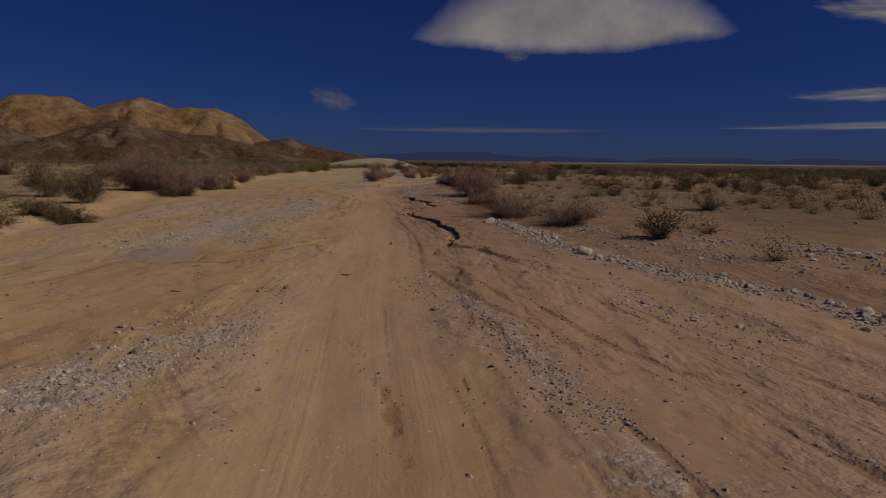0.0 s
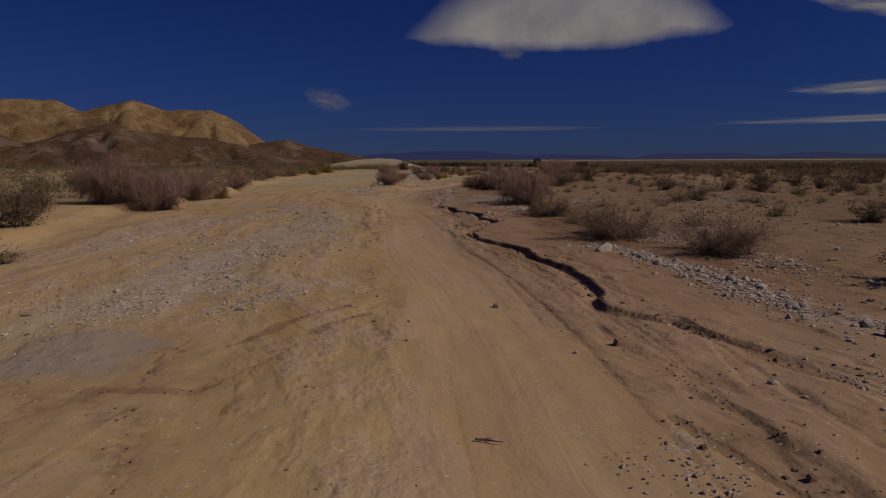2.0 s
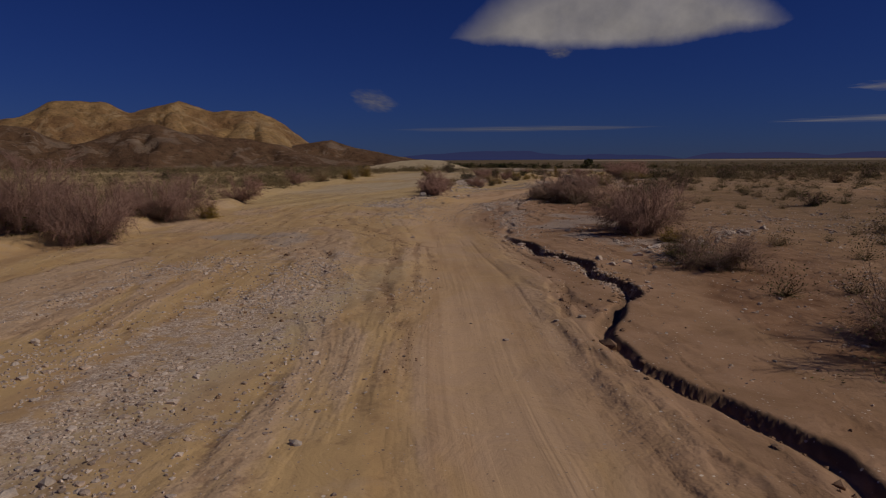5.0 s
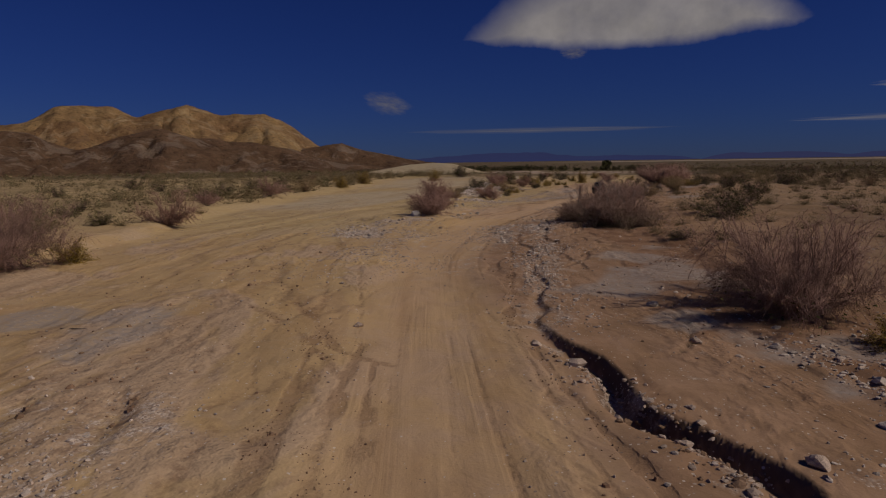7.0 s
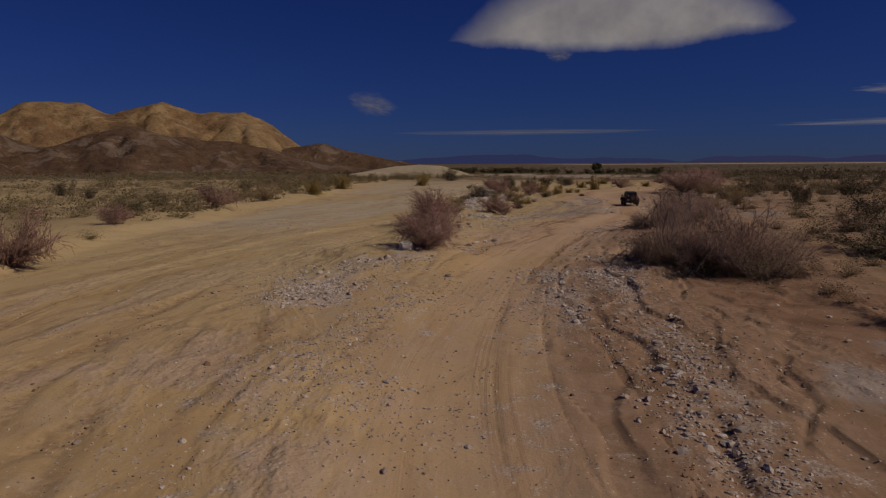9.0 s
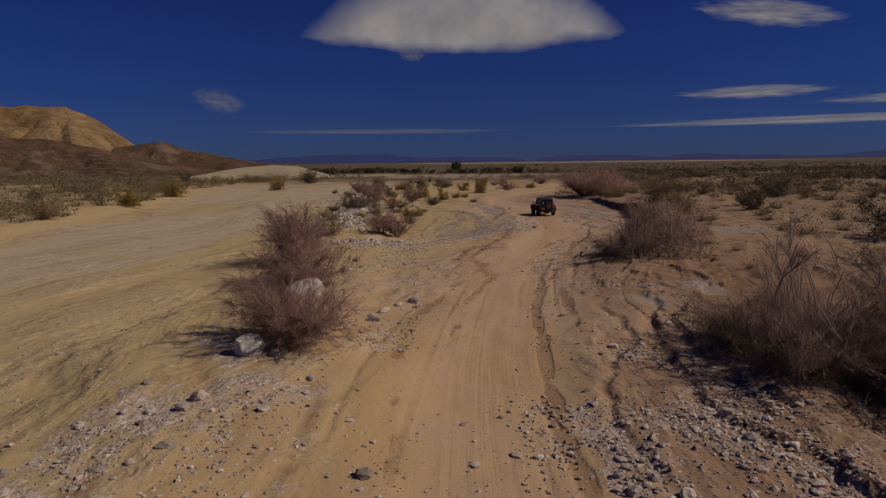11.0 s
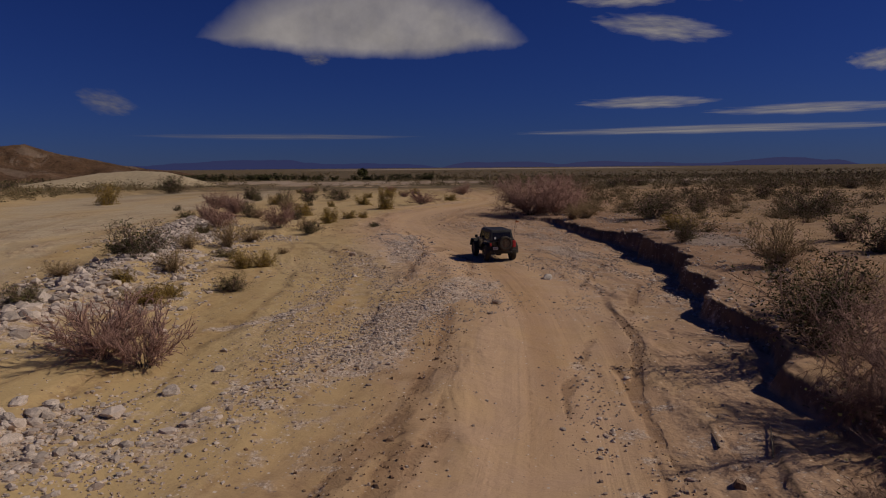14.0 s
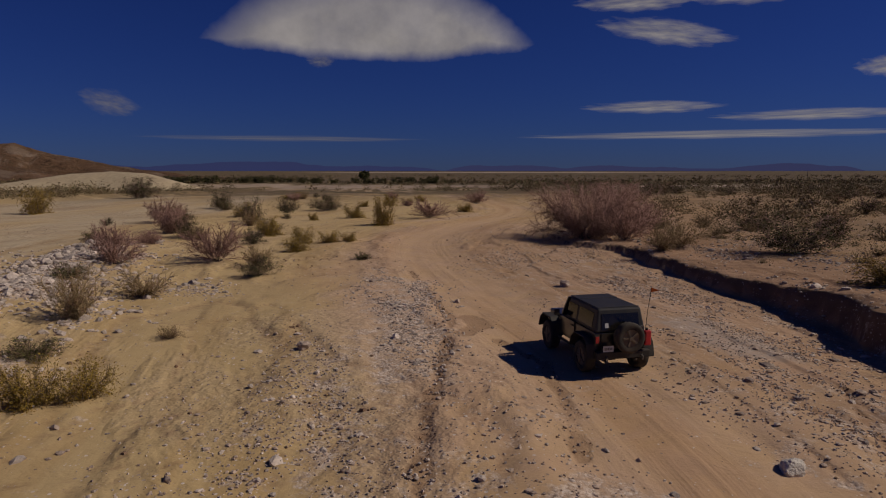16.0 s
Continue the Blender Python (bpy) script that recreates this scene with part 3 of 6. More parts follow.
# single marks of wheels and water, x, y along each, half width and depth
MARKS = [
    ([(-20.2, 139.5), (-19.7, 140.9), (-18.8, 142.9), (-17.5, 146.5), (-15.8, 153.8)], 0.26, 1.0),
    ([(-8.9, 152.5), (-11.6, 146), (-12.7, 143.7), (-13.6, 141)], 0.14, 1.0), ([(-15.4, 140.7), (-14.5, 144), (-10.8, 150.9)], 0.12, 0.7),
    ([(-23.0, 80.8), (-21.6, 79.1), (-18.8, 75.3), (-16.9, 74.5)], 0.22, 0.65), ([(-24.4, 80.0), (-20.9, 76.8), (-17.9, 73.3)], 0.22, 0.6),
    ([(-18.4, 76.3), (-17.4, 71.5), (-16.1, 67.1), (-14.5, 61)], 0.2, 0.9), ([(-18.8, 75), (-17.9, 69), (-16.5, 63)], 0.2, 0.9), ([(-17.4, 74.5), (-15.4, 67.6), (-13.8, 62)], 0.16, 0.8),
    ([(-14.6, 84), (-14.3, 80.4), (-12.8, 75.5), (-11.5, 72.1), (-10.0, 68.4), (-8.8, 64), (-8.6, 58)], 0.15, 1.0), ([(-12.6, 73.6), (-12.0, 72.2)], 0.16, 1.0),
    ([(-15.6, 92), (-14.9, 86), (-14.0, 79)], 0.14, 0.9), ([(-16.9, 100), (-15.9, 94), (-15.3, 88)], 0.14, 0.9),
    ([(0.5, 34.9), (4.2, 28.4), (6.5, 21.4), (8.5, 17.8), (11.0, 13.9)], 0.16, 1.0), ([(-0.7, 27.4), (2.4, 20.6), (4.8, 17.1), (6.7, 15.0), (8.4, 12.6), (9.6, 10.0)], 0.14, 0.9),
    ([(1.2, 27), (4.2, 20.6), (6.2, 16.8), (8.4, 14.2)], 0.12, 0.7), ([(2.1, 19.7), (3.8, 15.5), (5.7, 12.0), (6.7, 9.0)], 0.12, 0.8), ([(2.4, 14.0), (3.3, 11.2), (3.9, 8.5)], 0.12, 0.8), ([(-1.0, 16.6), (0.9, 13.0), (2.0, 10)], 0.12, 0.7),
    ([(1.8, 32), (5.0, 26), (7.6, 20.4), (10.5, 16)], 0.12, 0.7), ([(-1.5, 33), (0.8, 27), (3.2, 21)], 0.12, 0.7),
    ([(-17.0, 131), (-17.6, 127.9), (-18.6, 122.7), (-19.2, 117)], 0.16, 1.0), ([(-16.4, 130), (-17.0, 125), (-17.6, 119)], 0.14, 0.9), ([(-19.6, 134.6), (-22.1, 126.3), (-23.4, 121.5), (-23.8, 116)], 0.16, 1.0),
    ([(-19.5, 131), (-21.4, 124.5), (-22.2, 118)], 0.12, 0.7), ([(-13.0, 129.5), (-13.9, 127.5), (-14.8, 123.7), (-14.7, 121.0), (-15.1, 118)], 0.16, 1.0),
    ([(-13.3, 134), (-14.2, 138), (-12.3, 146)], 0.13, 0.8), ([(-19.5, 128), (-20.5, 136), (-19.0, 141)], 0.2, 0.7), ([(-17.0, 160), (-14.5, 172), (-14.8, 184)], 0.16, 0.9),
    ([(-12.5, 27.2), (-10.2, 27.3), (-9.9, 28.3), (-9.5, 29.9), (-9.3, 33.3), (-8.4, 34.3)], 0.2, 1.0), ([(-11.1, 30.5), (-10.5, 33.4), (-9.3, 35.2)], 0.16, 0.8), ([(-8.0, 27.6), (-7.2, 29.0)], 0.14, 0.8),
    ([(-11.9, 28.4), (-12.7, 30.3), (-12.1, 30.0)], 0.14, 0.7), ([(-20.0, 76.3), (-18.7, 72.2), (-17.6, 69.0), (-16.9, 66.9)], 0.18, 1.0), ([(-18.3, 75.9), (-17.3, 71.7), (-16.6, 68.9), (-15.9, 67.1)], 0.16, 0.9),
    ([(-18.8, 142.8), (-19.9, 140.6), (-20.6, 139.1), (-21.0, 136.8), (-21.6, 134.6)], 0.3, 1.0), ([(-17.0, 147.4), (-18.1, 141.9), (-19.3, 139.2)], 0.22, 0.9), ([(-9.4, 153.1), (-10.5, 148.1), (-11.6, 145.4)], 0.16, 1.0),
    ([(-13.7, 172.5), (-13.6, 171.1), (-14.4, 170.0)], 0.4, 1.0), ([(-16.3, 164.2), (-16.8, 161.1), (-17.1, 159.4)], 0.16, 1.0), ([(-13.4, 169.2), (-12.7, 166.5), (-13.1, 163.0), (-13.8, 160.2)], 0.18, 1.0),
    ([(-18.9, 119.3), (-19.3, 116.2), (-19.8, 112.0), (-19.8, 108.4)], 0.2, 1.0), ([(-23.6, 113.1), (-23.5, 107.9), (-23.7, 105.2)], 0.16, 0.8), ([(-16.6, 63.0), (-13.8, 56.3), (-12.1, 50.8)], 0.22, 0.9),
    ([(-4.7, 47.6), (-3.8, 44.8), (-3.2, 43.1), (-2.5, 41.2)], 0.2, 0.9), ([(-16.0, 132.2), (-17.7, 126.8), (-18.5, 123.4)], 0.2, 1.0), ([(-5.2, 164.0), (-7.8, 159.4), (-9.1, 157.4)], 0.18, 0.9),
    ([(-6.0, 157.6), (-7.6, 154.8), (-9.1, 152.0)], 0.22, 1.0), ([(-18.1, 154.7), (-18.8, 152.6), (-19.3, 151.2)], 0.24, 1.0),
]
# flats of grey dried mud: x, y, radius
MUD = [(-10.1, 85.7, 2.0), (-7.9, 89.5, 2.6), (-8.4, 80.6, 0.9), (-6.2, 77.3, 1.3), (-4.1, 78.6, 1.4), (-5.4, 74.1, 0.9), (-28.2, 77.9, 2.0), (-31.7, 77.3, 2.2), (-26.7, 75.1, 1.4),
       (-15.0, 30.0, 2.0), (2.0, 164, 2.0), (-9.0, 96.0, 2.2), (-6.0, 170.0, 2.0), (-12.8, 126.2, 0.9), (-10.4, 126.4, 0.8), (-13.6, 123.6, 0.9), (-0.1, 144.8, 2.2), (-95, 425, 34), (-55, 412, 38), (-12, 405, 36), (28, 412, 28)]


def to_line(points, x, y):
    best = np.full(np.shape(x), 1e9)
    for (ax, ay), (bx, by) in zip(points, points[1:]):
        dx, dy = bx - ax, by - ay
        t = np.clip(((x - ax) * dx + (y - ay) * dy) / (dx * dx + dy * dy), 0, 1)
        best = np.minimum(best, np.hypot(x - ax - t * dx, y - ay - t * dy))
    return best


def gravel_at(x, y):
    out = np.zeros(np.shape(x))
    for pts, r, amount, _, _ in STONY:
        px, py = [p[0] for p in pts], [p[1] for p in pts]
        near = (x > min(px) - 3 * r) & (x < max(px) + 3 * r) & (y > min(py) - 3 * r) & (y < max(py) + 3 * r)
        if near.any():
            d = to_line(pts, x[near], y[near]) + 1.5 * r * fbm(x[near], y[near], 3.0, 4, 40, 0.6)
            out[near] = np.maximum(out[near], 0.72 * min(amount, 1.0) * (1 - step(0.2 * r, 1.9 * r, d)))
    return out


def ledges(x, y, u):
    """Small ledges and broken crusts along the flow: their rise, and how red-brown their edges are."""
    rise, bare = 0.0, 0.0
    off = step(1.6, 3.2, np.abs(u))
    crust = 1 + 1.2 * np.exp(-(((y - 122) / 18) ** 2)) * step(3, 6, u)
    lat = x - ROAD(y)
    for k, (size, pull, high) in enumerate(((2.4, 3.5, 0.065), (5.5, 3.0, 0.085), (1.3, 1.8, 0.04))):
        f = fbm(lat, y / pull, size, 4, 300 + 10 * k)
        some = off * step(-0.1, 0.15, fbm(x, y, 11, 2, 340 + k) + 0.12)
        rise = rise + high * crust * step(-0.02, 0.02, f) * some
        bare = np.maximum(bare, some * np.exp(-((f + 0.03) / 0.035) ** 2))
    return rise, bare


def plain(y):
    """The plain dips gently ahead and rises again towards the far mountains."""
    return np.interp(y, [260, 420, 770, 1500, 3000, 4700], [0, -1.5, -6.0, -8.0, -8.0, -7.0])


def land(x, y):
    """The height of the ground."""
    x, y = np.asarray(x, float), np.asarray(y, float)
    near = 1 - step(60, 200, np.maximum(np.abs(x + 12) - 30, np.abs(y - 110) - 130))
    z = 0.16 * fbm(x, y, 9, 4, 1) + 0.05 * near * fbm(x, y, 1.1, 3, 5)
    # the plain falls away in the distance
    z = z + plain(y) + 0.5 * step(150, 400, y) * fbm(x, y, 90, 3, 9)
    e = across(EDGE, x, y) + 1.6 * fbm(x, y, 6, 3, 11)
    z = z + 0.65 * (1 - step(-1.6, 0.4, e)) * step(-30, 10, y)
    # road bed with two worn ruts and a low crown between
    u = across(ROAD, x, y) + 0.25 * fbm(x * 0, y, 9, 2, 15)
    z = z - 0.10 * np.exp(-(u / 2.3) ** 2) * near
    for off in (-0.85, 0.75):
        z = z - 0.022 * np.exp(-((u - off) / 0.22) ** 2) * (0.6 + fbm(x, y, 5, 2, 19)) * near
    for off, far in ((-3.0, 0.03), (2.6, 0.03), (3.3, 0.025), (-5.1, 0.03)):
        z = z + far * np.exp(-((u - off - 0.5 * fbm(x * 0, y, 14, 2, 23 + off)) / 0.20) ** 2) * (fbm(x, y, 7, 2, 21) * 2) * near
    # eroded gully with a steep side towards the sun
    s = across(GULLY, x, y) + 0.9 * fbm(x * 0.4, y, 3.0, 2, 31)
    s = s + 0.3 * fbm(x, y, 1.8, 2, 36)
    d = depth_of(y, [(14, 0), (24, 0.03), (31, 0.07), (34, 0.12), (37, 0.18), (40, 0.26), (48, 0.25), (56, 0.27), (61, 0.30), (66, 0.27), (70, 0.25), (76, 0.24), (79, 0.12), (90, 0.08), (100, 0.08), (110, 0)])
    d = (1.05 + 0.22 * step(50, 64, y)) * d * (1.0 + 0.5 * fbm(x * 0, y, 3.0, 3, 32))
    w = np.clip(0.08 + 0.55 * d + 0.4 * fbm(x * 0, y, 2.2, 3, 34), 0.12, None)
    z = z - d * step(-w - 0.55, -w + 0.15, s) * (1 - step(-0.26, 0.16, s)) + 0.35 * d * (1 - step(0.0, 3.0, s)) * step(-0.05, 0.05, s)
    s = across(CRACK, x, y) + 0.5 * fbm(x, y, 1.5, 3, 33)
    d = depth_of(y, [(99, 0), (103, 0.11), (115, 0.12), (124, 0.10), (128, 0)])
    z = z - d * step(-0.8, -0.2, s) * (1 - step(-0.08, 0.06, s))
    s = across(CRACK, x + 2.4, y + 3) + 0.9 * fbm(x, y, 1.8, 3, 35)
    z = z - 0.7 * d * step(-0.5, -0.1, s) * (1 - step(-0.06, 0.06, s))
    # cut bank on the outside of the bend
    s = across(BANK, x, y) + 1.3 * fbm(x * 0.5, y, 3.4, 3, 37) + 0.3 * fbm(x, y, 1.4, 2, 39)
    d = depth_of(y, [(121, 0), (127, 0.04), (134, 0.10), (138, 0.34), (142, 0.62), (147, 0.80), (155, 1.0), (160, 1.2), (166, 1.45), (170, 1.3), (174, 1.0), (182, 0.7), (193, 0.4), (204, 0)])
    up = step(-0.22, 0.12, s) * 0.9 + 0.1 * step(0.1, 0.9, s)
    z = z + d * (0.62 * up * (1 - step(12, 40, s)) - 0.38 * (1 - up) * step(-9, -2, s)) + 0.3 * step(2, 14, across(RIGHT, x, y)) * near
    z = z + ledges(x, y, u)[0] * near
    # thin winding cracks on the flat beside the gully
    s = across(GULLY, x, y)
    dry = step(0.6, 2.0, s) * (1 - step(12, 18, s)) * step(58, 68, y) * (1 - step(112, 122, y))
    z = z - 0.09 * dry * np.exp(-(fbm(x, y / 1.6, 5.0, 4, 360) / 0.022) ** 2)
    # broken plates of dried mud outside the bend
    flat = step(-15.5, -13.5, x - 0.25 * (y - 122)) * (1 - step(-3, 0, x)) * step(113, 117, y) * (1 - step(129, 133, y))
    z = z - flat * (0.09 * np.exp(-(fbm(x, y * 0.7, 2.6, 4, 370) / 0.04) ** 2) + 0.06 * np.exp(-(fbm(x, y * 0.7, 1.7, 3, 380) / 0.035) ** 2))
    # low island with the stone heap
    k = to_line([(-28, 112), (-28.5, 125), (-30, 140), (-30.5, 160), (-33, 182), (-33, 200), (-30, 225)], x, y)
    z = z + 0.32 * (1 - step(1.5, 5.5, k + 2.0 * fbm(x, y, 5, 3, 45)))
    k = to_line(STONY[21][0], x, y)
    z = z + 0.40 * (1 - step(0.2, 2.8, k + 0.8 * fbm(x, y, 2.5, 2, 47)))
    return z


def spread_lines(a, b, gap, grow, low, high):
    mid = list(np.arange(a, b, gap))
    lo, hi, g = [], [], gap
    v = a
    while v > low:
        g = min(g * grow, 160)
        v -= g
        lo.append(v)
    v, g = mid[-1], gap
    while v < high:
        g = min(g * grow, 160)
        v += g
        hi.append(v)
    return np.array(lo[::-1] + mid + hi)


def mesh_of(name, co, faces, mat, smooth=True, attrs=()):
    """A mesh from arrays: corners, and faces that all have as many corners."""
    me = bpy.data.meshes.new(name)
    co, faces = np.asarray(co, np.float32), np.asarray(faces, np.int32)
    n, k = faces.shape
    me.vertices.add(len(co))
    me.vertices.foreach_set("co", co.ravel())
    me.loops.add(n * k)
    me.loops.foreach_set("vertex_index", faces.ravel())
    me.polygons.add(n)
    me.polygons.foreach_set("loop_start", np.arange(0, n * k, k, dtype=np.int32))
    me.polygons.foreach_set("use_smooth", np.full(n, smooth))
    me.update(calc_edges=True)
    me.materials.append(mat)
    for key, values in attrs:
        if values.ndim == 2:
            me.attributes.new(key, "FLOAT_VECTOR", "POINT").data.foreach_set("vector", values.astype(np.float32).ravel())
        else:
            me.attributes.new(key, "FLOAT", "POINT").data.foreach_set("value", values.astype(np.float32))
    return me


def grid_faces(nx, ny):
    a = (np.arange(ny - 1)[:, None] * nx + np.arange(nx - 1)[None]).ravel()
    return np.stack([a, a + 1, a + nx + 1, a + nx], 1)


# wheel tracks: distance from the road's middle at a few places along it, and how deep
TRACKS = [([(0, 0), (60, 0.1), (120, -0.1), (230, 0)], 0.55), ([(0, 2.6), (40, 3.2), (70, 2.2), (100, 1.6), (140, 1.0)], 0.8),
          ([(20, -4), (60, -3), (72, -2.5), (90, -4.5), (110, -3), (140, -2.5)], 0.8), ([(60, -8.5), (75, -4.5), (95, -0.5)], 0.9), ([(66, -2.0), (80, -6.0), (96, -11)], 0.7),
          ([(100, 2.6), (125, 2.0), (150, 2.8), (175, 3.6)], 0.7), ([(140, -5), (155, -4), (170, -2), (185, -0.5)], 0.8), ([(5, -6), (30, -9), (60, -14), (100, -20), (150, -30)], 0.45),
          ([(0, 5.5), (20, 4.4), (35, 5), (50, 3.6)], 0.8), ([(0, -1.6), (30, -2.2), (60, -0.8), (90, 0.9)], 0.5), ([(150, 1.5), (165, 4), (190, 6)], 0.6), ([(0, 3.6), (30, 2.0), (60, 4.4)], 0.6),
          ([(110, -6), (140, -12), (170, -20)], 0.4), ([(180, -3), (200, -1), (225, 2)], 0.7)]


def ruts_at(u, y):
    """How deeply wheels have pressed the ground, nought to one."""
    out = np.zeros(u.shape)
    for k, (pts, deep) in enumerate(TRACKS):
        py, pu = [p[0] for p in pts], [p[1] for p in pts]
        mid = np.interp(y, py, pu) + 0.35 * fbm(y * 0, y, 16, 2, 200 + k)
        ends = step(py[0], py[0] + 6, y) * (1 - step(py[-1] - 6, py[-1], y))
        worn = np.clip(0.65 + 1.5 * fbm(y * 0 + k, y, 9, 3, 230 + k), 0, 1)
        for side in (-0.78, 0.78):
            near = np.abs(u - mid - side)
            out = np.maximum(out, 0.7 * deep * ends * worn * np.exp(-(near / 0.12) ** 2))
    return out


def marks_at(x, y):
    out = np.zeros(x.shape)
    for k, (pts, half, deep) in enumerate(MARKS):
        px, py = [p[0] for p in pts], [p[1] for p in pts]
        near = (x > min(px) - 2) & (x < max(px) + 2) & (y > min(py) - 2) & (y < max(py) + 2)
        d = to_line(pts, x[near], y[near]) + 0.25 * fbm(x[near], y[near], 1.3, 2, 260 + k)
        worn = np.clip(0.75 + 1.6 * fbm(x[near], y[near], 3, 3, 280 + k), 0, 1)
        out[near] = np.maximum(out[near], deep * worn * (1 - step(0.5 * half, 1.3 * half, d)))
    return out


def mud_at(x, y):
    out = np.zeros(x.shape)
    for mx, my, r in MUD:
        near = (np.abs(x - mx) < 3 * r) & (np.abs(y - my) < 4 * r)
        d = np.hypot(x[near] - mx, (y[near] - my) * 0.7) + 1.2 * r * fbm(x[near], y[near], 2.5, 4, 61)
        out[near] = np.maximum(out[near], 1 - step(0.6 * r, 1.15 * r, d))
    return out


def build_ground():
    xs = spread_lines(-18.5, 1.5, 0.185, 1.055, -4200, 1.5)
    xs = np.r_[xs[xs < 1.45], np.arange(1.5, 11, 0.10), spread_lines(11, 19.5, 0.2, 1.055, 11, 4200)]
    ys = spread_lines(7, 190, 0.185, 1.06, -900, 4700)
    X, Y = np.meshgrid(xs, ys)
    # rows bend with the road, so that edges along the wash stay clean
    x, y = (X + ROAD(Y)).ravel(), Y.ravel()
    z = land(x, y)
    u = across(ROAD, x, y)
    shape = (len(ys), len(xs))
    # steepness, masks the painted shade of gully and bank walls
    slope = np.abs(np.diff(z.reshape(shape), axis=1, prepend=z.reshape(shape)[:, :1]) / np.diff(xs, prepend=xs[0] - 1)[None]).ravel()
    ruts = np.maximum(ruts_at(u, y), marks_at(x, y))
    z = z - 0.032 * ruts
    road = np.exp(-(u / 2.4) ** 4) * (1 - step(260, 330, y))
    e, r = across(EDGE, x, y), across(RIGHT, x, y)
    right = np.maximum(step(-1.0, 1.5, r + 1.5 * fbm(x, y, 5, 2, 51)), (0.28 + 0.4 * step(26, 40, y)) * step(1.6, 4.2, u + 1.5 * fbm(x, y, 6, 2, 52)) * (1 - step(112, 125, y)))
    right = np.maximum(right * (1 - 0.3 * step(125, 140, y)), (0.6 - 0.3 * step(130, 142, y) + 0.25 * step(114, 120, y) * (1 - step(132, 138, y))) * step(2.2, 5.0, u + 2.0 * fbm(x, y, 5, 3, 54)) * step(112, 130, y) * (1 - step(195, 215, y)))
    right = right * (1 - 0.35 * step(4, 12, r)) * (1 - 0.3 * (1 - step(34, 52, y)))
    i = across(ISLE, x, y)
    silt = step(-1, 3, e + 2 * fbm(x, y, 8, 2, 62)) * (1 - step(-7.5, -3.5, i + 2 * fbm(x, y, 7, 3, 63))) * step(112, 140, y) * (1 - step(280, 330, y)) * step(-0.25, 0.15, fbm(x, y / 4, 9, 3, 64) + 0.1)
    silt = np.maximum(silt, 0.8 * np.exp(-((x + 17.4 + 1.2 * fbm(x * 0, y, 20, 2, 65)) / 1.3) ** 2) * step(20, 34, y) * (1 - step(60, 72, y)))
    silt = np.maximum(silt, 0.85 * np.exp(-((x - SILT(y) + 1.5 * fbm(x, y, 6, 3, 68)) / 1.5) ** 4) * step(140, 158, y) * (1 - step(232, 250, y)))
    wash = step(-3, 1, e) * (1 - 0.55 * right)
    pink = np.where(y > 120, step(-7, -2, u + 3 * fbm(x, y, 9, 3, 66)), step(0.5, 3.5, u + 2 * fbm(x, y, 7, 3, 66))) * (1 - 0.6 * step(3, 9, r)) * (1 - step(205, 225, y))
    gravel = gravel_at(x, y)
    gravel = np.maximum(gravel, 0.15 * wash * (1 - road) * step(-0.1, 0.25, fbm(x, y, 14, 3, 53)))
    scrub = np.maximum(1 - step(-14, -3, e), step(6, 22, r)) * 0.42 * (1 - step(240, 330, y)) + 0.95 * step(240, 330, y)
    mud = mud_at(x, y)
    scrub = scrub * (1 - 0.85 * mud * step(300, 340, y))
    lake = 0.7 * step(2500, 2650, y + 0.1 * x) * (1 - step(3050, 3200, y)) * step(-0.2, 0.0, fbm(x, y, 700, 3, 57) + 0.1) * step(-300, 100, x) * (1 - step(1000, 1600, x))
    lake = np.maximum(lake, 0.8 * step(352, 362, y) * (1 - step(405, 425, y)) * step(70, 90, x) * (1 - step(150, 180, x)))
    me = mesh_of("ground", np.stack([x, y, z], 1), grid_faces(len(xs), len(ys)), SAND, True,
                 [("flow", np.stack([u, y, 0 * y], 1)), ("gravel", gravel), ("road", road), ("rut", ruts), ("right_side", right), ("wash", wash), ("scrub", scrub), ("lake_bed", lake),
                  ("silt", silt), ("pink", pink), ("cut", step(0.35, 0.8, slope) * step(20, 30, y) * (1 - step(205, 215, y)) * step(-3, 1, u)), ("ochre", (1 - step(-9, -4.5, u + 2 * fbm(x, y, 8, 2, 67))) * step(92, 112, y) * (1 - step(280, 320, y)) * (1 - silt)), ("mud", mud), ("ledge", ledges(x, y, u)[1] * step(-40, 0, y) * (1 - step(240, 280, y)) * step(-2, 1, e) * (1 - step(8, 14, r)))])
    return tagged(new("ground", me), "tan desert wash of sand and gravel with ruts and an eroded gully", "ground", kind="structure")


build_ground()


def part(name, bm, material, parent, label="", smooth=False):
    """Links a bmesh as one mesh object under a thing or a part."""
    me = bpy.data.meshes.new(name)
    bm.to_mesh(me)
    bm.free()
    me.materials.append(material)
    if smooth:
        me.polygons.foreach_set("use_smooth", np.ones(len(me.polygons), bool))
    ob = new(name, me)
    ob.parent = parent
    return tagged(ob, label)


# ---- hills and distance ----


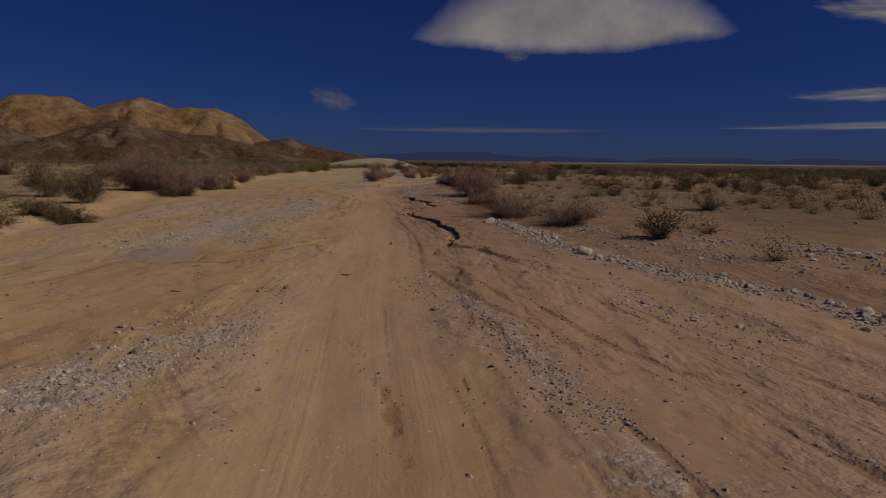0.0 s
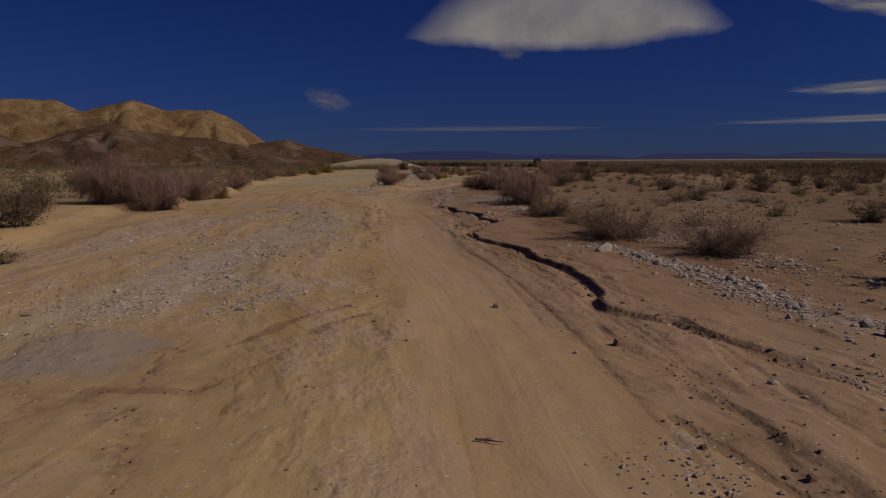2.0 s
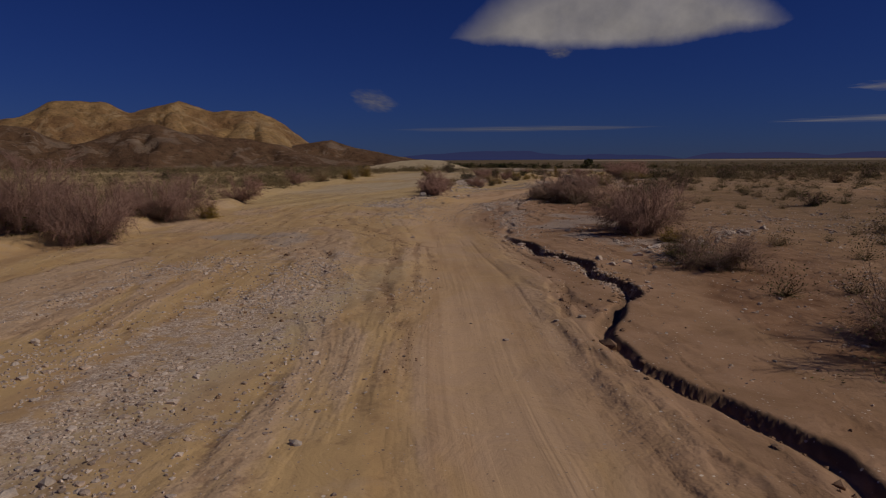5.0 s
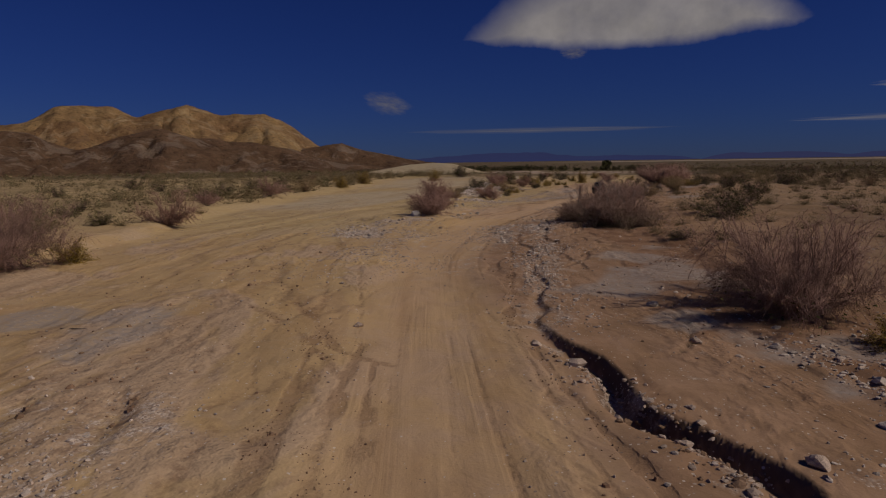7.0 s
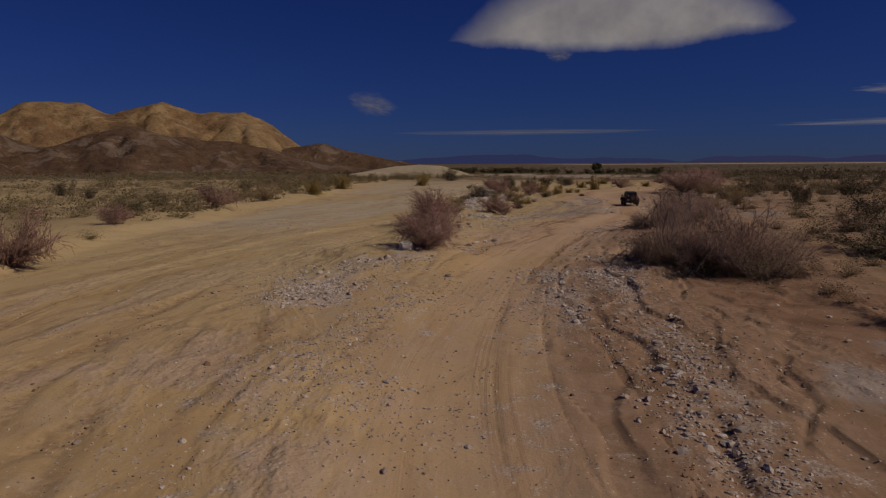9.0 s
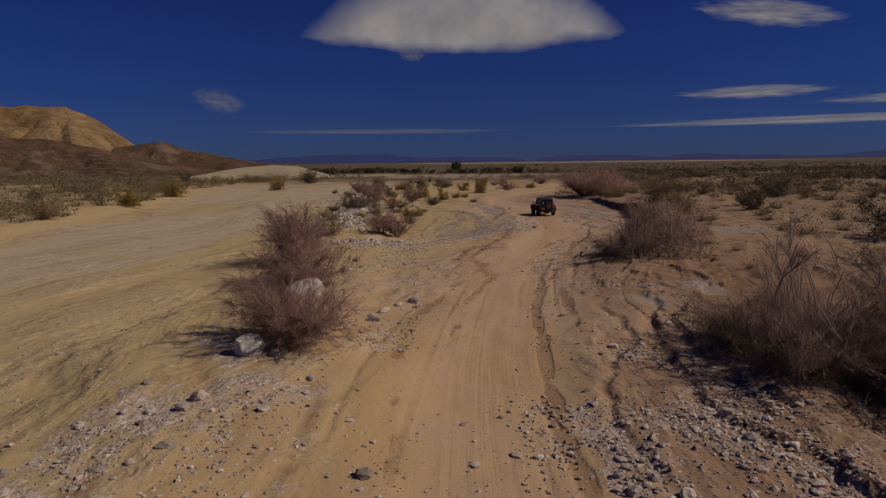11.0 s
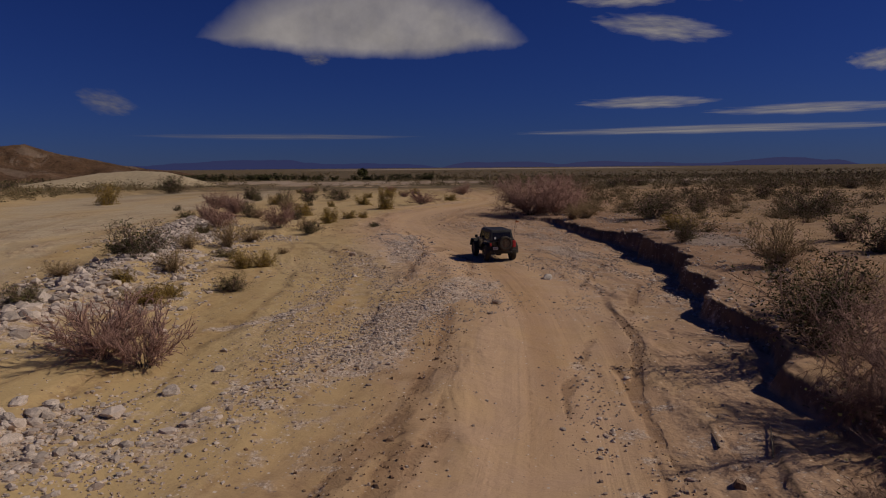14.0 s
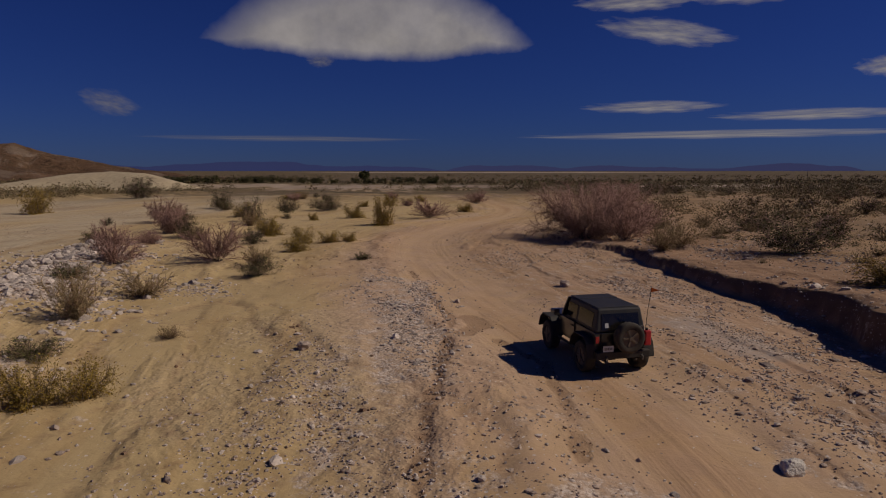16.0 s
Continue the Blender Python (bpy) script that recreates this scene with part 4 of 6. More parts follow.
def build_ridge(name, label, material, crest, front, back, rough, seed, res=3.5):
    """A worn ridge: its crest line falls off to both sides, cut by ravines that run down the slope."""
    p = np.array(crest, float)
    run = np.r_[0, np.cumsum(np.hypot(np.diff(p[:, 0]), np.diff(p[:, 1])))]
    xs = np.arange(p[:, 0].min() - front, p[:, 0].max() + front, res)
    ys = np.arange(p[:, 1].min() - front, p[:, 1].max() + back, res)
    X, Y = np.meshgrid(xs, ys)
    x, y = X.ravel(), Y.ravel()
    best, along, side = np.full(x.shape, 1e9), np.zeros(x.shape), np.zeros(x.shape)
    for k in range(len(p) - 1):
        ax, ay, dx, dy = p[k, 0], p[k, 1], p[k + 1, 0] - p[k, 0], p[k + 1, 1] - p[k, 1]
        t = np.clip(((x - ax) * dx + (y - ay) * dy) / (dx * dx + dy * dy), 0, 1)
        d = np.hypot(x - ax - t * dx, y - ay - t * dy)
        hit = d < best
        best = np.where(hit, d, best)
        along = np.where(hit, run[k] + t * (run[k + 1] - run[k]), along)
        side = np.where(hit, np.sign((x - ax) * dy - (y - ay) * dx), side)
    reach = np.where(side > 0, front, back)
    base = plain(y) - 1.5
    d = best / reach
    bent = along + 0.25 * best * fbm(x, y, 90, 2, seed + 9) + 10 * fbm(x, y, 30, 2, seed + 4)
    ravine = np.abs(fbm(bent, best * 0.35, 34, 4, seed, 0.55))
    high = np.interp(along, run, p[:, 2]) - base
    fall = np.clip(1 - d * (1.0 + 0.5 * fbm(along, best * 0.2, 60, 3, seed + 2)), 0, 1)
    z = high * (0.55 * fall + 0.45 * fall**2 * (3 - 2 * fall))
    deep = np.clip(d * 3.5, 0, 1) * np.clip(fall * 4, 0, 1)
    z = z - rough * np.exp(-ravine * 10) * deep * np.clip(high / 40, 0.2, 1) + 0.35 * rough * fbm(x, y, 22, 4, seed + 5) * np.clip(z / 15, 0, 1)
    co = np.stack([x, y, z + base - 3 * (fall <= 0)], 1)
    return tagged(new(name, mesh_of(name, co, grid_faces(len(xs), len(ys)), material)), label, "hill", kind="structure")


build_ridge("hill_back", "tan eroded badland hill with pale rock layers", HILL_TAN,
            [(-760, 470, 34), (-640, 525, 40), (-590, 555, 43), (-560, 583, 49), (-542, 601, 65), (-524, 618, 67), (-505, 635, 66), (-487, 650, 57), (-461, 671, 67), (-447, 681, 71), (-421, 698, 61), (-377, 724, 60), (-350, 738, 46), (-325, 750, 26), (-290, 765, 8)], 170, 140, 9, 60)
build_ridge("hill_front", "brown rocky foothill dotted with dry brush", HILL_BROWN,
            [(-600, 360, 30), (-520, 410, 34), (-455, 461, 33), (-441, 476, 32), (-423, 494, 19), (-391, 522, 32), (-371, 538, 37), (-345, 556, 29), (-314, 576, 24), (-288, 592, 20), (-250, 610, 8)], 95, 110, 9, 70)
build_ridge("hill_low", "low brown rocky hill at the edge of the plain", HILL_BROWN,
            [(-345, 660, 16), (-320, 672, 19), (-299, 685, 22), (-274, 696, 26), (-250, 705, 19), (-222, 714, 12), (-190, 724, 6), (-150, 740, 0)], 80, 80, 7, 80)
build_ridge("dune", "pale smooth sand dune on the plain", DUNE_TAN,
            [(-128, 332, -1.0), (-112, 341, 1.6), (-98, 350, 4.2), (-87, 352, 4.9), (-77, 348, 4.4), (-70, 343, 2.4), (-62, 340, -1.0)], 20, 22, 0.5, 90, 1.0)


def build_range(name, x0, x1, y, low, high, seed, colour):
    """Mountains on the horizon; air haze and daylight are painted in as an even glow."""
    xs = np.linspace(x0, x1, 260)
    ridge = low + (high - low) * np.clip(0.5 + 0.9 * fbm(xs, xs * 0, 620, 6, seed, 0.6), 0, 1.3)
    ridge = ridge * step(x0, x0 + 500, xs) * (1 - step(x1 - 500, x1, xs))
    rows = []
    for f, dy in ((0.0, -160), (0.45, -90), (0.8, -35), (1.0, 0), (0.6, 60), (0.0, 120)):
        rows.append(np.stack([xs, y + dy + 30 * fbm(xs, xs * 0 + dy, 150, 2, seed + 4), -46 + ridge * f], 1))
    co = np.concatenate(rows)
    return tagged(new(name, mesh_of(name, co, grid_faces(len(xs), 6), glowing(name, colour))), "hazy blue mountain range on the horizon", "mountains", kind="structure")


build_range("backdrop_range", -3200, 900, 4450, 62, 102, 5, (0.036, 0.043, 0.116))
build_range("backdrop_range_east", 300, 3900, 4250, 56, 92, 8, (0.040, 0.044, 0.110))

CLOUD_EYE = Vector((-10, 75, 5))


def build_cloud(way, half_w, half_h, lean, material, label):
    way = Vector(way).normalized()
    bm = bmesh.new()
    bmesh.ops.create_grid(bm, x_segments=2, y_segments=2, size=1.0)
    me = bpy.data.meshes.new("cloud")
    bm.to_mesh(me)
    bm.free()
    me.materials.append(material)
    ob = new("cloud", me)
    at = CLOUD_EYE + way * 3600
    ob.matrix_world = look(at, CLOUD_EYE, lean) @ Matrix.Diagonal((half_w, half_h, 1, 1))
    ob.visible_shadow = False
    return tagged(ob, label, "cloud", "clouds in the sky", "structure")


CLOUD_A = cloud_material("cloud_thick", 0.44, 0.0, 0.64, 1.0, 0.17, 2.0, 3.4, 2.1)
CLOUD_B = cloud_material("cloud_streak", 0.50, 0.15, 0.56, 0.95, 0.75, 1.2, 1.4, 1.4)
CLOUD_C = cloud_material("cloud_thin", 0.65, 0.3, 0.36, 0.6, 0.75, 1.2)
build_cloud((0.0367, 0.9783, 0.1851), 960, 440, 0, CLOUD_A, "broad white lens-shaped cloud")
build_cloud((-0.315, 0.9449, 0.0884), 165, 75, 12, CLOUD_C, "small thin cloud wisp")
build_cloud((-0.0386, 0.9871, 0.1553), 90, 40, 0, CLOUD_C, "small thin cloud wisp")
build_cloud((0.435, 0.8807, 0.1874), 440, 95, 9, CLOUD_B, "slanting white cloud streak")
build_cloud((0.4288, 0.8993, 0.0875), 470, 50, 0, CLOUD_B, "flat white cloud streak")
build_cloud((0.6033, 0.7945, 0.0712), 600, 42, 0, CLOUD_B, "flat white cloud streak")
build_cloud((0.5015, 0.8639, 0.0480), 1300, 34, 0, CLOUD_B, "long low cloud streak")
build_cloud((-0.0914, 0.9948, 0.0449), 900, 20, 0, CLOUD_C, "long faint cloud streak")
build_cloud((0.6625, 0.7384, 0.1257), 190, 75, 0, CLOUD_B, "small white cloud")
build_cloud((0.3955, 0.8899, 0.2290), 400, 75, 0, CLOUD_B, "flat white cloud streak")
build_cloud((0.5245, 0.8219, 0.2282), 400, 80, 0, CLOUD_B, "flat white cloud streak")

# ---- bushes ----
rng = np.random.default_rng(7)


def tubes(segs):
    """Three-sided tapering sticks from rows of x, y, z, x, y, z, radius, radius."""
    s = np.asarray(segs, float)
    a, b, ra, rb = s[:, 0:3], s[:, 3:6], s[:, 6:7], s[:, 7:8]
    d = b - a
    d /= np.maximum(np.linalg.norm(d, axis=1, keepdims=True), 1e-6)
    ref = np.where(np.abs(d[:, 2:3]) < 0.9, np.array([[0, 0, 1.0]]), np.array([[1.0, 0, 0]]))
    p = np.cross(d, ref)
    p /= np.maximum(np.linalg.norm(p, axis=1, keepdims=True), 1e-6)
    q = np.cross(d, p)
    co = []
    for base, r in ((a, ra), (b, rb)):
        for k in range(3):
            w = 2 * math.pi * k / 3
            co.append(base + r * (math.cos(w) * p + math.sin(w) * q))
    co = np.stack(co, 1).reshape(-1, 3)
    i = np.arange(len(s))[:, None] * 6
    faces = np.concatenate([i + np.array([[k, (k + 1) % 3, 3 + (k + 1) % 3, 3 + k]]) for k in range(3)])
    return co, faces


def spikes(segs):
    """Fine pointed twigs."""
    co, _ = tubes(segs)
    co = co.reshape(-1, 6, 3)[:, :4].reshape(-1, 3)
    i = np.arange(len(segs))[:, None] * 4
    return co, np.concatenate([i + np.array([[k, (k + 1) % 3, 3]]) for k in range(3)])


def quads_at(pts, size, flat=0.0):
    """Small leaf blades, turned at random, one at each place."""
    n = len(pts)
    u = rng.normal(size=(n, 3))
    u /= np.linalg.norm(u, axis=1, keepdims=True)
    v = rng.normal(size=(n, 3))
    v -= (v * u).sum(1, keepdims=True) * u
    v /= np.linalg.norm(v, axis=1, keepdims=True)
    s = (size * rng.uniform(0.55, 1.4, (n, 1)))
    u, v = u * s, v * s * 0.5
    co = np.stack([pts - u, pts - v * 0.9, pts + u, pts + v * 0.9], 1).reshape(-1, 3)
    return co, np.arange(4 * n).reshape(n, 4)


def grow(stems, forks, twigs, lean, droop, curl, trunk=0.03, fine=0.007, rise=1.0, kink=0.25, skirt=1):
    """Sticks of a bush about one metre wide and high: stems, side branches, twigs. Returns thick and fine rows."""
    thick, thin, tips = [], [], []
    for _ in range(stems):
        az, out = rng.uniform(0, 2 * math.pi), lean * math.sqrt(rng.uniform(0.02, 1))
        way = np.array([math.cos(az) * out, math.sin(az) * out, rise * rng.uniform(0.7, 1.0)])
        way /= np.linalg.norm(way)
        p = np.array([rng.normal() * 0.045 + 0.02 * math.cos(az) * out, rng.normal() * 0.045 + 0.02 * math.sin(az) * out, -0.02])
        length, n, r = rng.uniform(0.55, 1.0) * 0.95, 5, trunk * rng.uniform(0.5, 1.0)
        for k in range(n):
            way = way + rng.normal(size=3) * kink * 0.5
            way[2] -= droop * k / n
            way /= np.linalg.norm(way)
            q = p + way * length / n
            thick.append((*p, *q, r, r * 0.75))
            r *= 0.75
            if k >= skirt:
                for _ in range(forks):
                    w = way + rng.normal(size=3) * curl
                    w /= np.linalg.norm(w)
                    a = p + (q - p) * rng.uniform(0, 1)
                    ln = length * rng.uniform(0.15, 0.40)
                    for j in range(2):
                        w = w + rng.normal(size=3) * 0.2
                        w /= np.linalg.norm(w)
                        b = a + w * ln / 2
                        thin.append((*a, *b, fine * 1.3, fine))
                        for _ in range(twigs):
                            v = w + rng.normal(size=3) * curl * 0.9
                            v /= np.linalg.norm(v)
                            c = a + (b - a) * rng.uniform(0, 1)
                            e = c + v * ln * rng.uniform(0.25, 0.6)
                            tips.append((*c, *e, fine * 0.9, 0.0))
                        a = b
            p = q
    return np.array(thick), np.array(thin), np.array(tips)


def fitted(*sets):
    """Scales sticks so that the bush is one metre wide and high."""
    pts = np.concatenate([s[:, 3:6] for s in sets])
    w = np.percentile(np.abs(pts[:, :2]), 98)
    h = np.percentile(pts[:, 2], 99)
    out = []
    for s in sets:
        s = s.copy()
        for k in range(0, 6 if s.shape[1] == 8 else 3, 3):
            s[:, k : k + 2] *= 0.5 / w
            z = np.maximum(s[:, k + 2] / h, -0.02)
            s[:, k + 2] = np.where(z > 0.9, 0.9 + 0.4 * (z - 0.9), z)
        out.append(s)
    return out


def bush_template(name, label, category, stem_mat, twig_mat, leaf_mat=None, leaf=0.02, leaves=0, low=1.0, limbs=0.0, **shape):
    thick, thin, tips = fitted(*grow(**shape))
    if limbs:
        thin[:, 6:8] *= limbs
        thick, thin = np.concatenate([thick, thin[1::2], thin[::2]]), thin[:1]
    root = new(name)
    tagged(root, label, category)
    me = mesh_of("wood", *tubes(thick), stem_mat)
    ob = new("wood", me)
    ob.parent = root
    co, quad = tubes(thin)
    co2, tri = spikes(tips)
    flat = np.concatenate([quad[:, [0, 1, 2]], quad[:, [0, 2, 3]], tri + len(co)])
    me = mesh_of("crown", np.concatenate([co, co2]), flat, twig_mat)
    ob = new("crown", me)
    ob.parent = root
    if leaves:
        under = tips[tips[:, 5] < low]
        pick = under[rng.integers(0, len(under), leaves), 3:6] + rng.normal(size=(leaves, 3)) * 0.035
        pick[:, 2] = np.maximum(pick[:, 2], 0.02)
        ob = new("foliage", mesh_of("foliage", *quads_at(pick, leaf), leaf_mat, False))
        ob.parent = root
    return root


def z_at(x, y):
    return float(land(np.array([x]), np.array([y]))[0])


KINDS = {}
USED = set()


def plant(kind, x, y, w, h, label="", group=""):
    """A bush of that kind, so wide and high, on the ground."""
    forms = KINDS[kind]
    ob = forms[int(rng.integers(0, len(forms)))]
    m = Matrix.Translation((x, y, z_at(x, y) - 0.03)) @ Matrix.Rotation(rng.uniform(0, 6.28), 4, "Z") @ Matrix.Diagonal((w, w * rng.uniform(0.85, 1.0), h, 1))
    if ob in USED:
        ob = copy_thing(ob, m @ Matrix.Diagonal([1 / v for v in ob.scale] + [1]))
    else:
        USED.add(ob)
        ob.matrix_basis = m
    return tagged(ob, label, group=group or "desert bushes along the wash")


RED = dict(stems=60, forks=6, twigs=12, lean=1.45, droop=0.05, curl=0.5, trunk=0.0042, fine=0.0010)
KINDS["red"] = [bush_template("bush", "leafless reddish-brown twiggy bush in the sand", "bush", BARK, TWIG_RED, **RED) for _ in range(2)]
SMALL = dict(stems=32, forks=4, twigs=4, lean=1.0, droop=0.03, curl=0.45, trunk=0.006, fine=0.0034)
KINDS["small_red"] = [bush_template("bush", "small leafless reddish-brown twiggy bush in the sand", "bush", BARK, TWIG_RED, **SMALL) for _ in range(2)]
TAN = dict(stems=46, forks=6, twigs=12, lean=2.0, droop=0.09, curl=0.6, trunk=0.0052, fine=0.0010, skirt=0)
KINDS["tan"] = [bush_template("bush", "large bare tan-brown bush with tangled fine twigs", "bush", BARK_GREY, TWIG_MAUVE, LEAF_OLIVE, 0.012, 900, 0.3, **TAN) for _ in range(2)]
FAR = dict(stems=30, forks=4, twigs=4, lean=2.0, droop=0.09, curl=0.6, trunk=0.0065, fine=0.0030, skirt=0)
KINDS["far_tan"] = [bush_template("bush", "bare tan-brown bush with tangled twigs", "bush", BARK_GREY, TWIG_TAN, **FAR) for _ in range(2)]
DARK = dict(stems=34, forks=7, twigs=10, lean=2.2, droop=0.12, curl=0.7, trunk=0.0070, fine=0.0010, kink=0.5, skirt=0)
KINDS["dark"] = [bush_template("bush", "large dark bare thorn bush with grey crooked branches", "bush", BARK_GREY, TWIG_DARK, LEAF_OLIVE, 0.012, 3000, 0.5, **DARK) for _ in range(2)]
BARE = dict(stems=13, forks=8, twigs=11, lean=2.0, droop=0.20, curl=0.8, trunk=0.0145, fine=0.0009, kink=0.6, skirt=1)
KINDS["bare"] = [bush_template("bush", "large leafless bush with pale arching branches and fine reddish twigs", "bush", BARK_PALE, TWIG_MAUVE, LEAF_OLIVE, 0.013, 900, 0.3, 1.7, **BARE) for _ in range(3)]
GREEN = dict(stems=30, forks=3, twigs=2, lean=1.1, droop=0.04, curl=0.6, trunk=0.008, fine=0.003)
KINDS["green"] = [bush_template("bush", "dark green creosote bush with small leaves", "bush", BARK, TWIG_DARK, LEAF_GREEN, 0.0155, 5200, **GREEN) for _ in range(2)]
LOW = dict(stems=30, forks=3, twigs=2, lean=1.5, droop=0.12, curl=0.6, trunk=0.010, fine=0.004, rise=0.9, skirt=0)
KINDS["yellow"] = [bush_template("shrub", "low yellow-green shrub on the sand", "shrub", BARK, GRASS_DRY, LEAF_YELLOW, 0.021, 5200, **LOW)]
KINDS["olive"] = [bush_template("shrub", "low olive-green shrub on the sand", "shrub", BARK, TWIG_DARK, LEAF_OLIVE, 0.021, 5200, **LOW)]
KINDS["dry"] = [bush_template("bush", "dry brownish brush with fine grassy stalks", "bush", BARK, GRASS_DRY, TWIG_TAN, 0.016, 900, stems=44, forks=3, twigs=3, lean=1.3, droop=0.07, curl=0.45, trunk=0.004, fine=0.0030, skirt=0) for _ in range(2)]

PLANTS = [
    ("green", -35.5, 51.3, 4.0, 3.0), ("olive", -30.6, 40.2, 2.9, 1.3), ("olive", -28.6, 40.9, 3.2, 1.5), ("olive", -27.6, 32.6, 2.4, 1.3), ("green", -44.5, 57.5, 4.0, 3.4),
    ("tan", -44.0, 72.5, 8.4, 5.2), ("tan", -38.3, 71.6, 6.4, 4.0), ("tan", -48.8, 107.4, 5.6, 3.3), ("green", -41.5, 60.0, 2.8, 3.4),
    ("dark", -2.0, 69.0, 4.8, 1.9), ("dark", 1.4, 55.2, 6.2, 2.5), ("dark", 6.0, 49.0, 4.8, 2.0),
    ("tan", -4.0, 82.6, 6.8, 3.8), ("bare", -12.4, 116.2, 6.8, 3.9), ("bare", -10.6, 113.4, 6.8, 3.6), ("bare", -8.8, 116.0, 6.4, 3.6), ("dark", -12.2, 114.2, 4.6, 2.0), ("dark", -10.4, 116.8, 5.6, 2.5), ("dark", -13.2, 116.6, 4.0, 1.5), ("dark", -8.6, 112.4, 5.4, 2.4), ("tan", -9.6, 114.6, 5.6, 2.8), ("bare", -10.7, 134.6, 5.8, 3.4), ("dark", -11.6, 135.6, 3.4, 1.5), ("bare", -8.4, 136.2, 4.8, 3.5), ("green", -7.0, 144.4, 3.6, 2.7), ("tan", -8.2, 139.4, 4.8, 2.9), ("dry", -4.6, 147.0, 3.6, 2.0),
    ("red", -28.8, 126.6, 4.8, 2.2), ("red", -27.0, 117.2, 4.6, 2.2), ("tan", -42.6, 84.6, 7.0, 4.0),
    ("olive", -52.4, 103.6, 2.4, 1.3), ("red", -57.0, 126.0, 3.4, 2.1), ("olive", -62.5, 110.5, 2.6, 1.3), ("yellow", -41.2, 88.6, 2.4, 1.5), ("olive", -61.8, 134.0, 3.4, 2.0),
    ("green", -5.8, 102.6, 2.0, 0.9), ("yellow", -2.6, 78.3, 1.9, 0.9), ("olive", -3.2, 71.6, 1.6, 1.0), ("green", 0.0, 119.0, 6.2, 2.6),
    ("red", -30.6, 134.0, 4.6, 3.3), ("red", -33.3, 145.9, 2.6, 2.1), ("dry", -30.6, 144.7, 3.2, 1.7), ("red", -26.8, 147.4, 3.2, 1.9),
    ("green", 7.3, 182.6, 5.2, 2.4), ("red", 0.4, 197.5, 8.0, 4.7), ("red", 4.8, 201.0, 7.0, 4.4), ("red", 2.4, 194.6, 5.0, 3.0),
    ("yellow", 4.0, 172.0, 3.0, 1.2), ("green", -0.2, 163.9, 1.4, 1.5), ("green", -25.1, 158.4, 1.5, 1.0), ("yellow", -25.6, 164.6, 1.5, 1.1), ("yellow", -24.5, 164.9, 1.4, 1.0), ("green", -31.2, 165.2, 3.3, 2.1), ("yellow", -27.9, 154.9, 1.8, 0.8), ("yellow", -27.4, 156.4, 1.3, 0.7), ("dry", -0.3, 155.3, 3.0, 2.4), ("green", 20.6, 180.0, 5.6, 2.8), ("red", -25.6, 147.0, 2.4, 1.9),
    ("green", -22.9, 182.8, 2.1, 1.0), ("red", -26.0, 188.4, 3.8, 2.4), ("red", -37.2, 219.0, 4.6, 2.9), ("green", -30.2, 199.6, 2.3, 1.9), ("yellow", -14.8, 212.0, 2.3, 2.8),
    ("yellow", -19.6, 197.0, 1.6, 0.9), ("yellow", -18.2, 197.6, 1.5, 0.8), ("dry", -27.8, 173.0, 2.2, 1.9), ("red", -9.0, 221.0, 4.4, 2.4), ("green", -21.0, 237.0, 4.8, 2.0), ("green", -25.8, 231.5, 2.9, 2.2),
    ("green", -27.7, 215.0, 2.4, 2.8), ("green", -59.6, 286.0, 7.5, 4.5), ("yellow", -56.7, 235.6, 3.6, 3.4), ("dry", 1.0, 186.0, 2.2, 1.6), ("dry", 3.0, 188.0, 3.6, 1.9), ("olive", -27.1, 168.2, 1.5, 0.6),
    ("dry", -27.0, 177.8, 2.4, 1.2), ("red", -32.5, 190.5, 2.6, 1.9), ("olive", -36.0, 197.5, 1.7, 1.0), ("olive", -31.0, 180.5, 1.6, 0.8), ("olive", -34.5, 172.5, 1.6, 0.8), ("red", -33.0, 206.0, 3.0, 2.2),
    ("yellow", -3.0, 232.0, 2.2, 1.1), ("green", -36.0, 243.0, 3.4, 2.6), ("yellow", -12.0, 245.0, 2.6, 1.8), ("red", 2.5, 252.0, 4.0, 2.6), ("dry", -60.5, 160.0, 4.0, 2.6), ("yellow", -63.0, 182.0, 3.2, 2.4),
    ("dry", -29.6, 170.0, 1.8, 1.2), ("dry", -28.6, 162.0, 2.0, 1.3), ("yellow", -29.8, 158.6, 1.2, 0.6), ("olive", -31.6, 153.6, 1.4, 0.8), ("dry", -33.8, 162.0, 1.6, 0.9), ("red", -30.8, 186.0, 3.0, 2.0), ("dry", -23.4, 186.6, 1.8, 1.3), ("yellow", -21.6, 192.5, 1.8, 1.0),
    ("yellow", -66.0, 203.0, 3.6, 3.0), ("red", -60.0, 147.0, 5.0, 3.2), ("dry", -24.0, 170.5, 0.8, 0.5), ("olive", -17.4, 188.5, 1.0, 0.5),
]
for kind, x, y, w, h in PLANTS:
    far = (y > 183 and w < 6.5) or x < -45
    plant("small_red" if kind == "red" and (w < 4.0 or far) else "far_tan" if kind == "tan" and far else kind, x, y, w, h)
for _ in range(34):
    x, y = rng.uniform(-42, -4), rng.uniform(186, 285)
    if abs(across(ROAD, np.array([x]), np.array([y]))[0]) > 4 and x > -44 + 0.1 * (y - 186):
        w = rng.uniform(0.8, 2.6)
        plant(("olive", "yellow", "dry", "red", "green")[int(rng.integers(0, 5))], x, y, w, w * rng.uniform(0.5, 0.8), group="small plants on the wash floor")

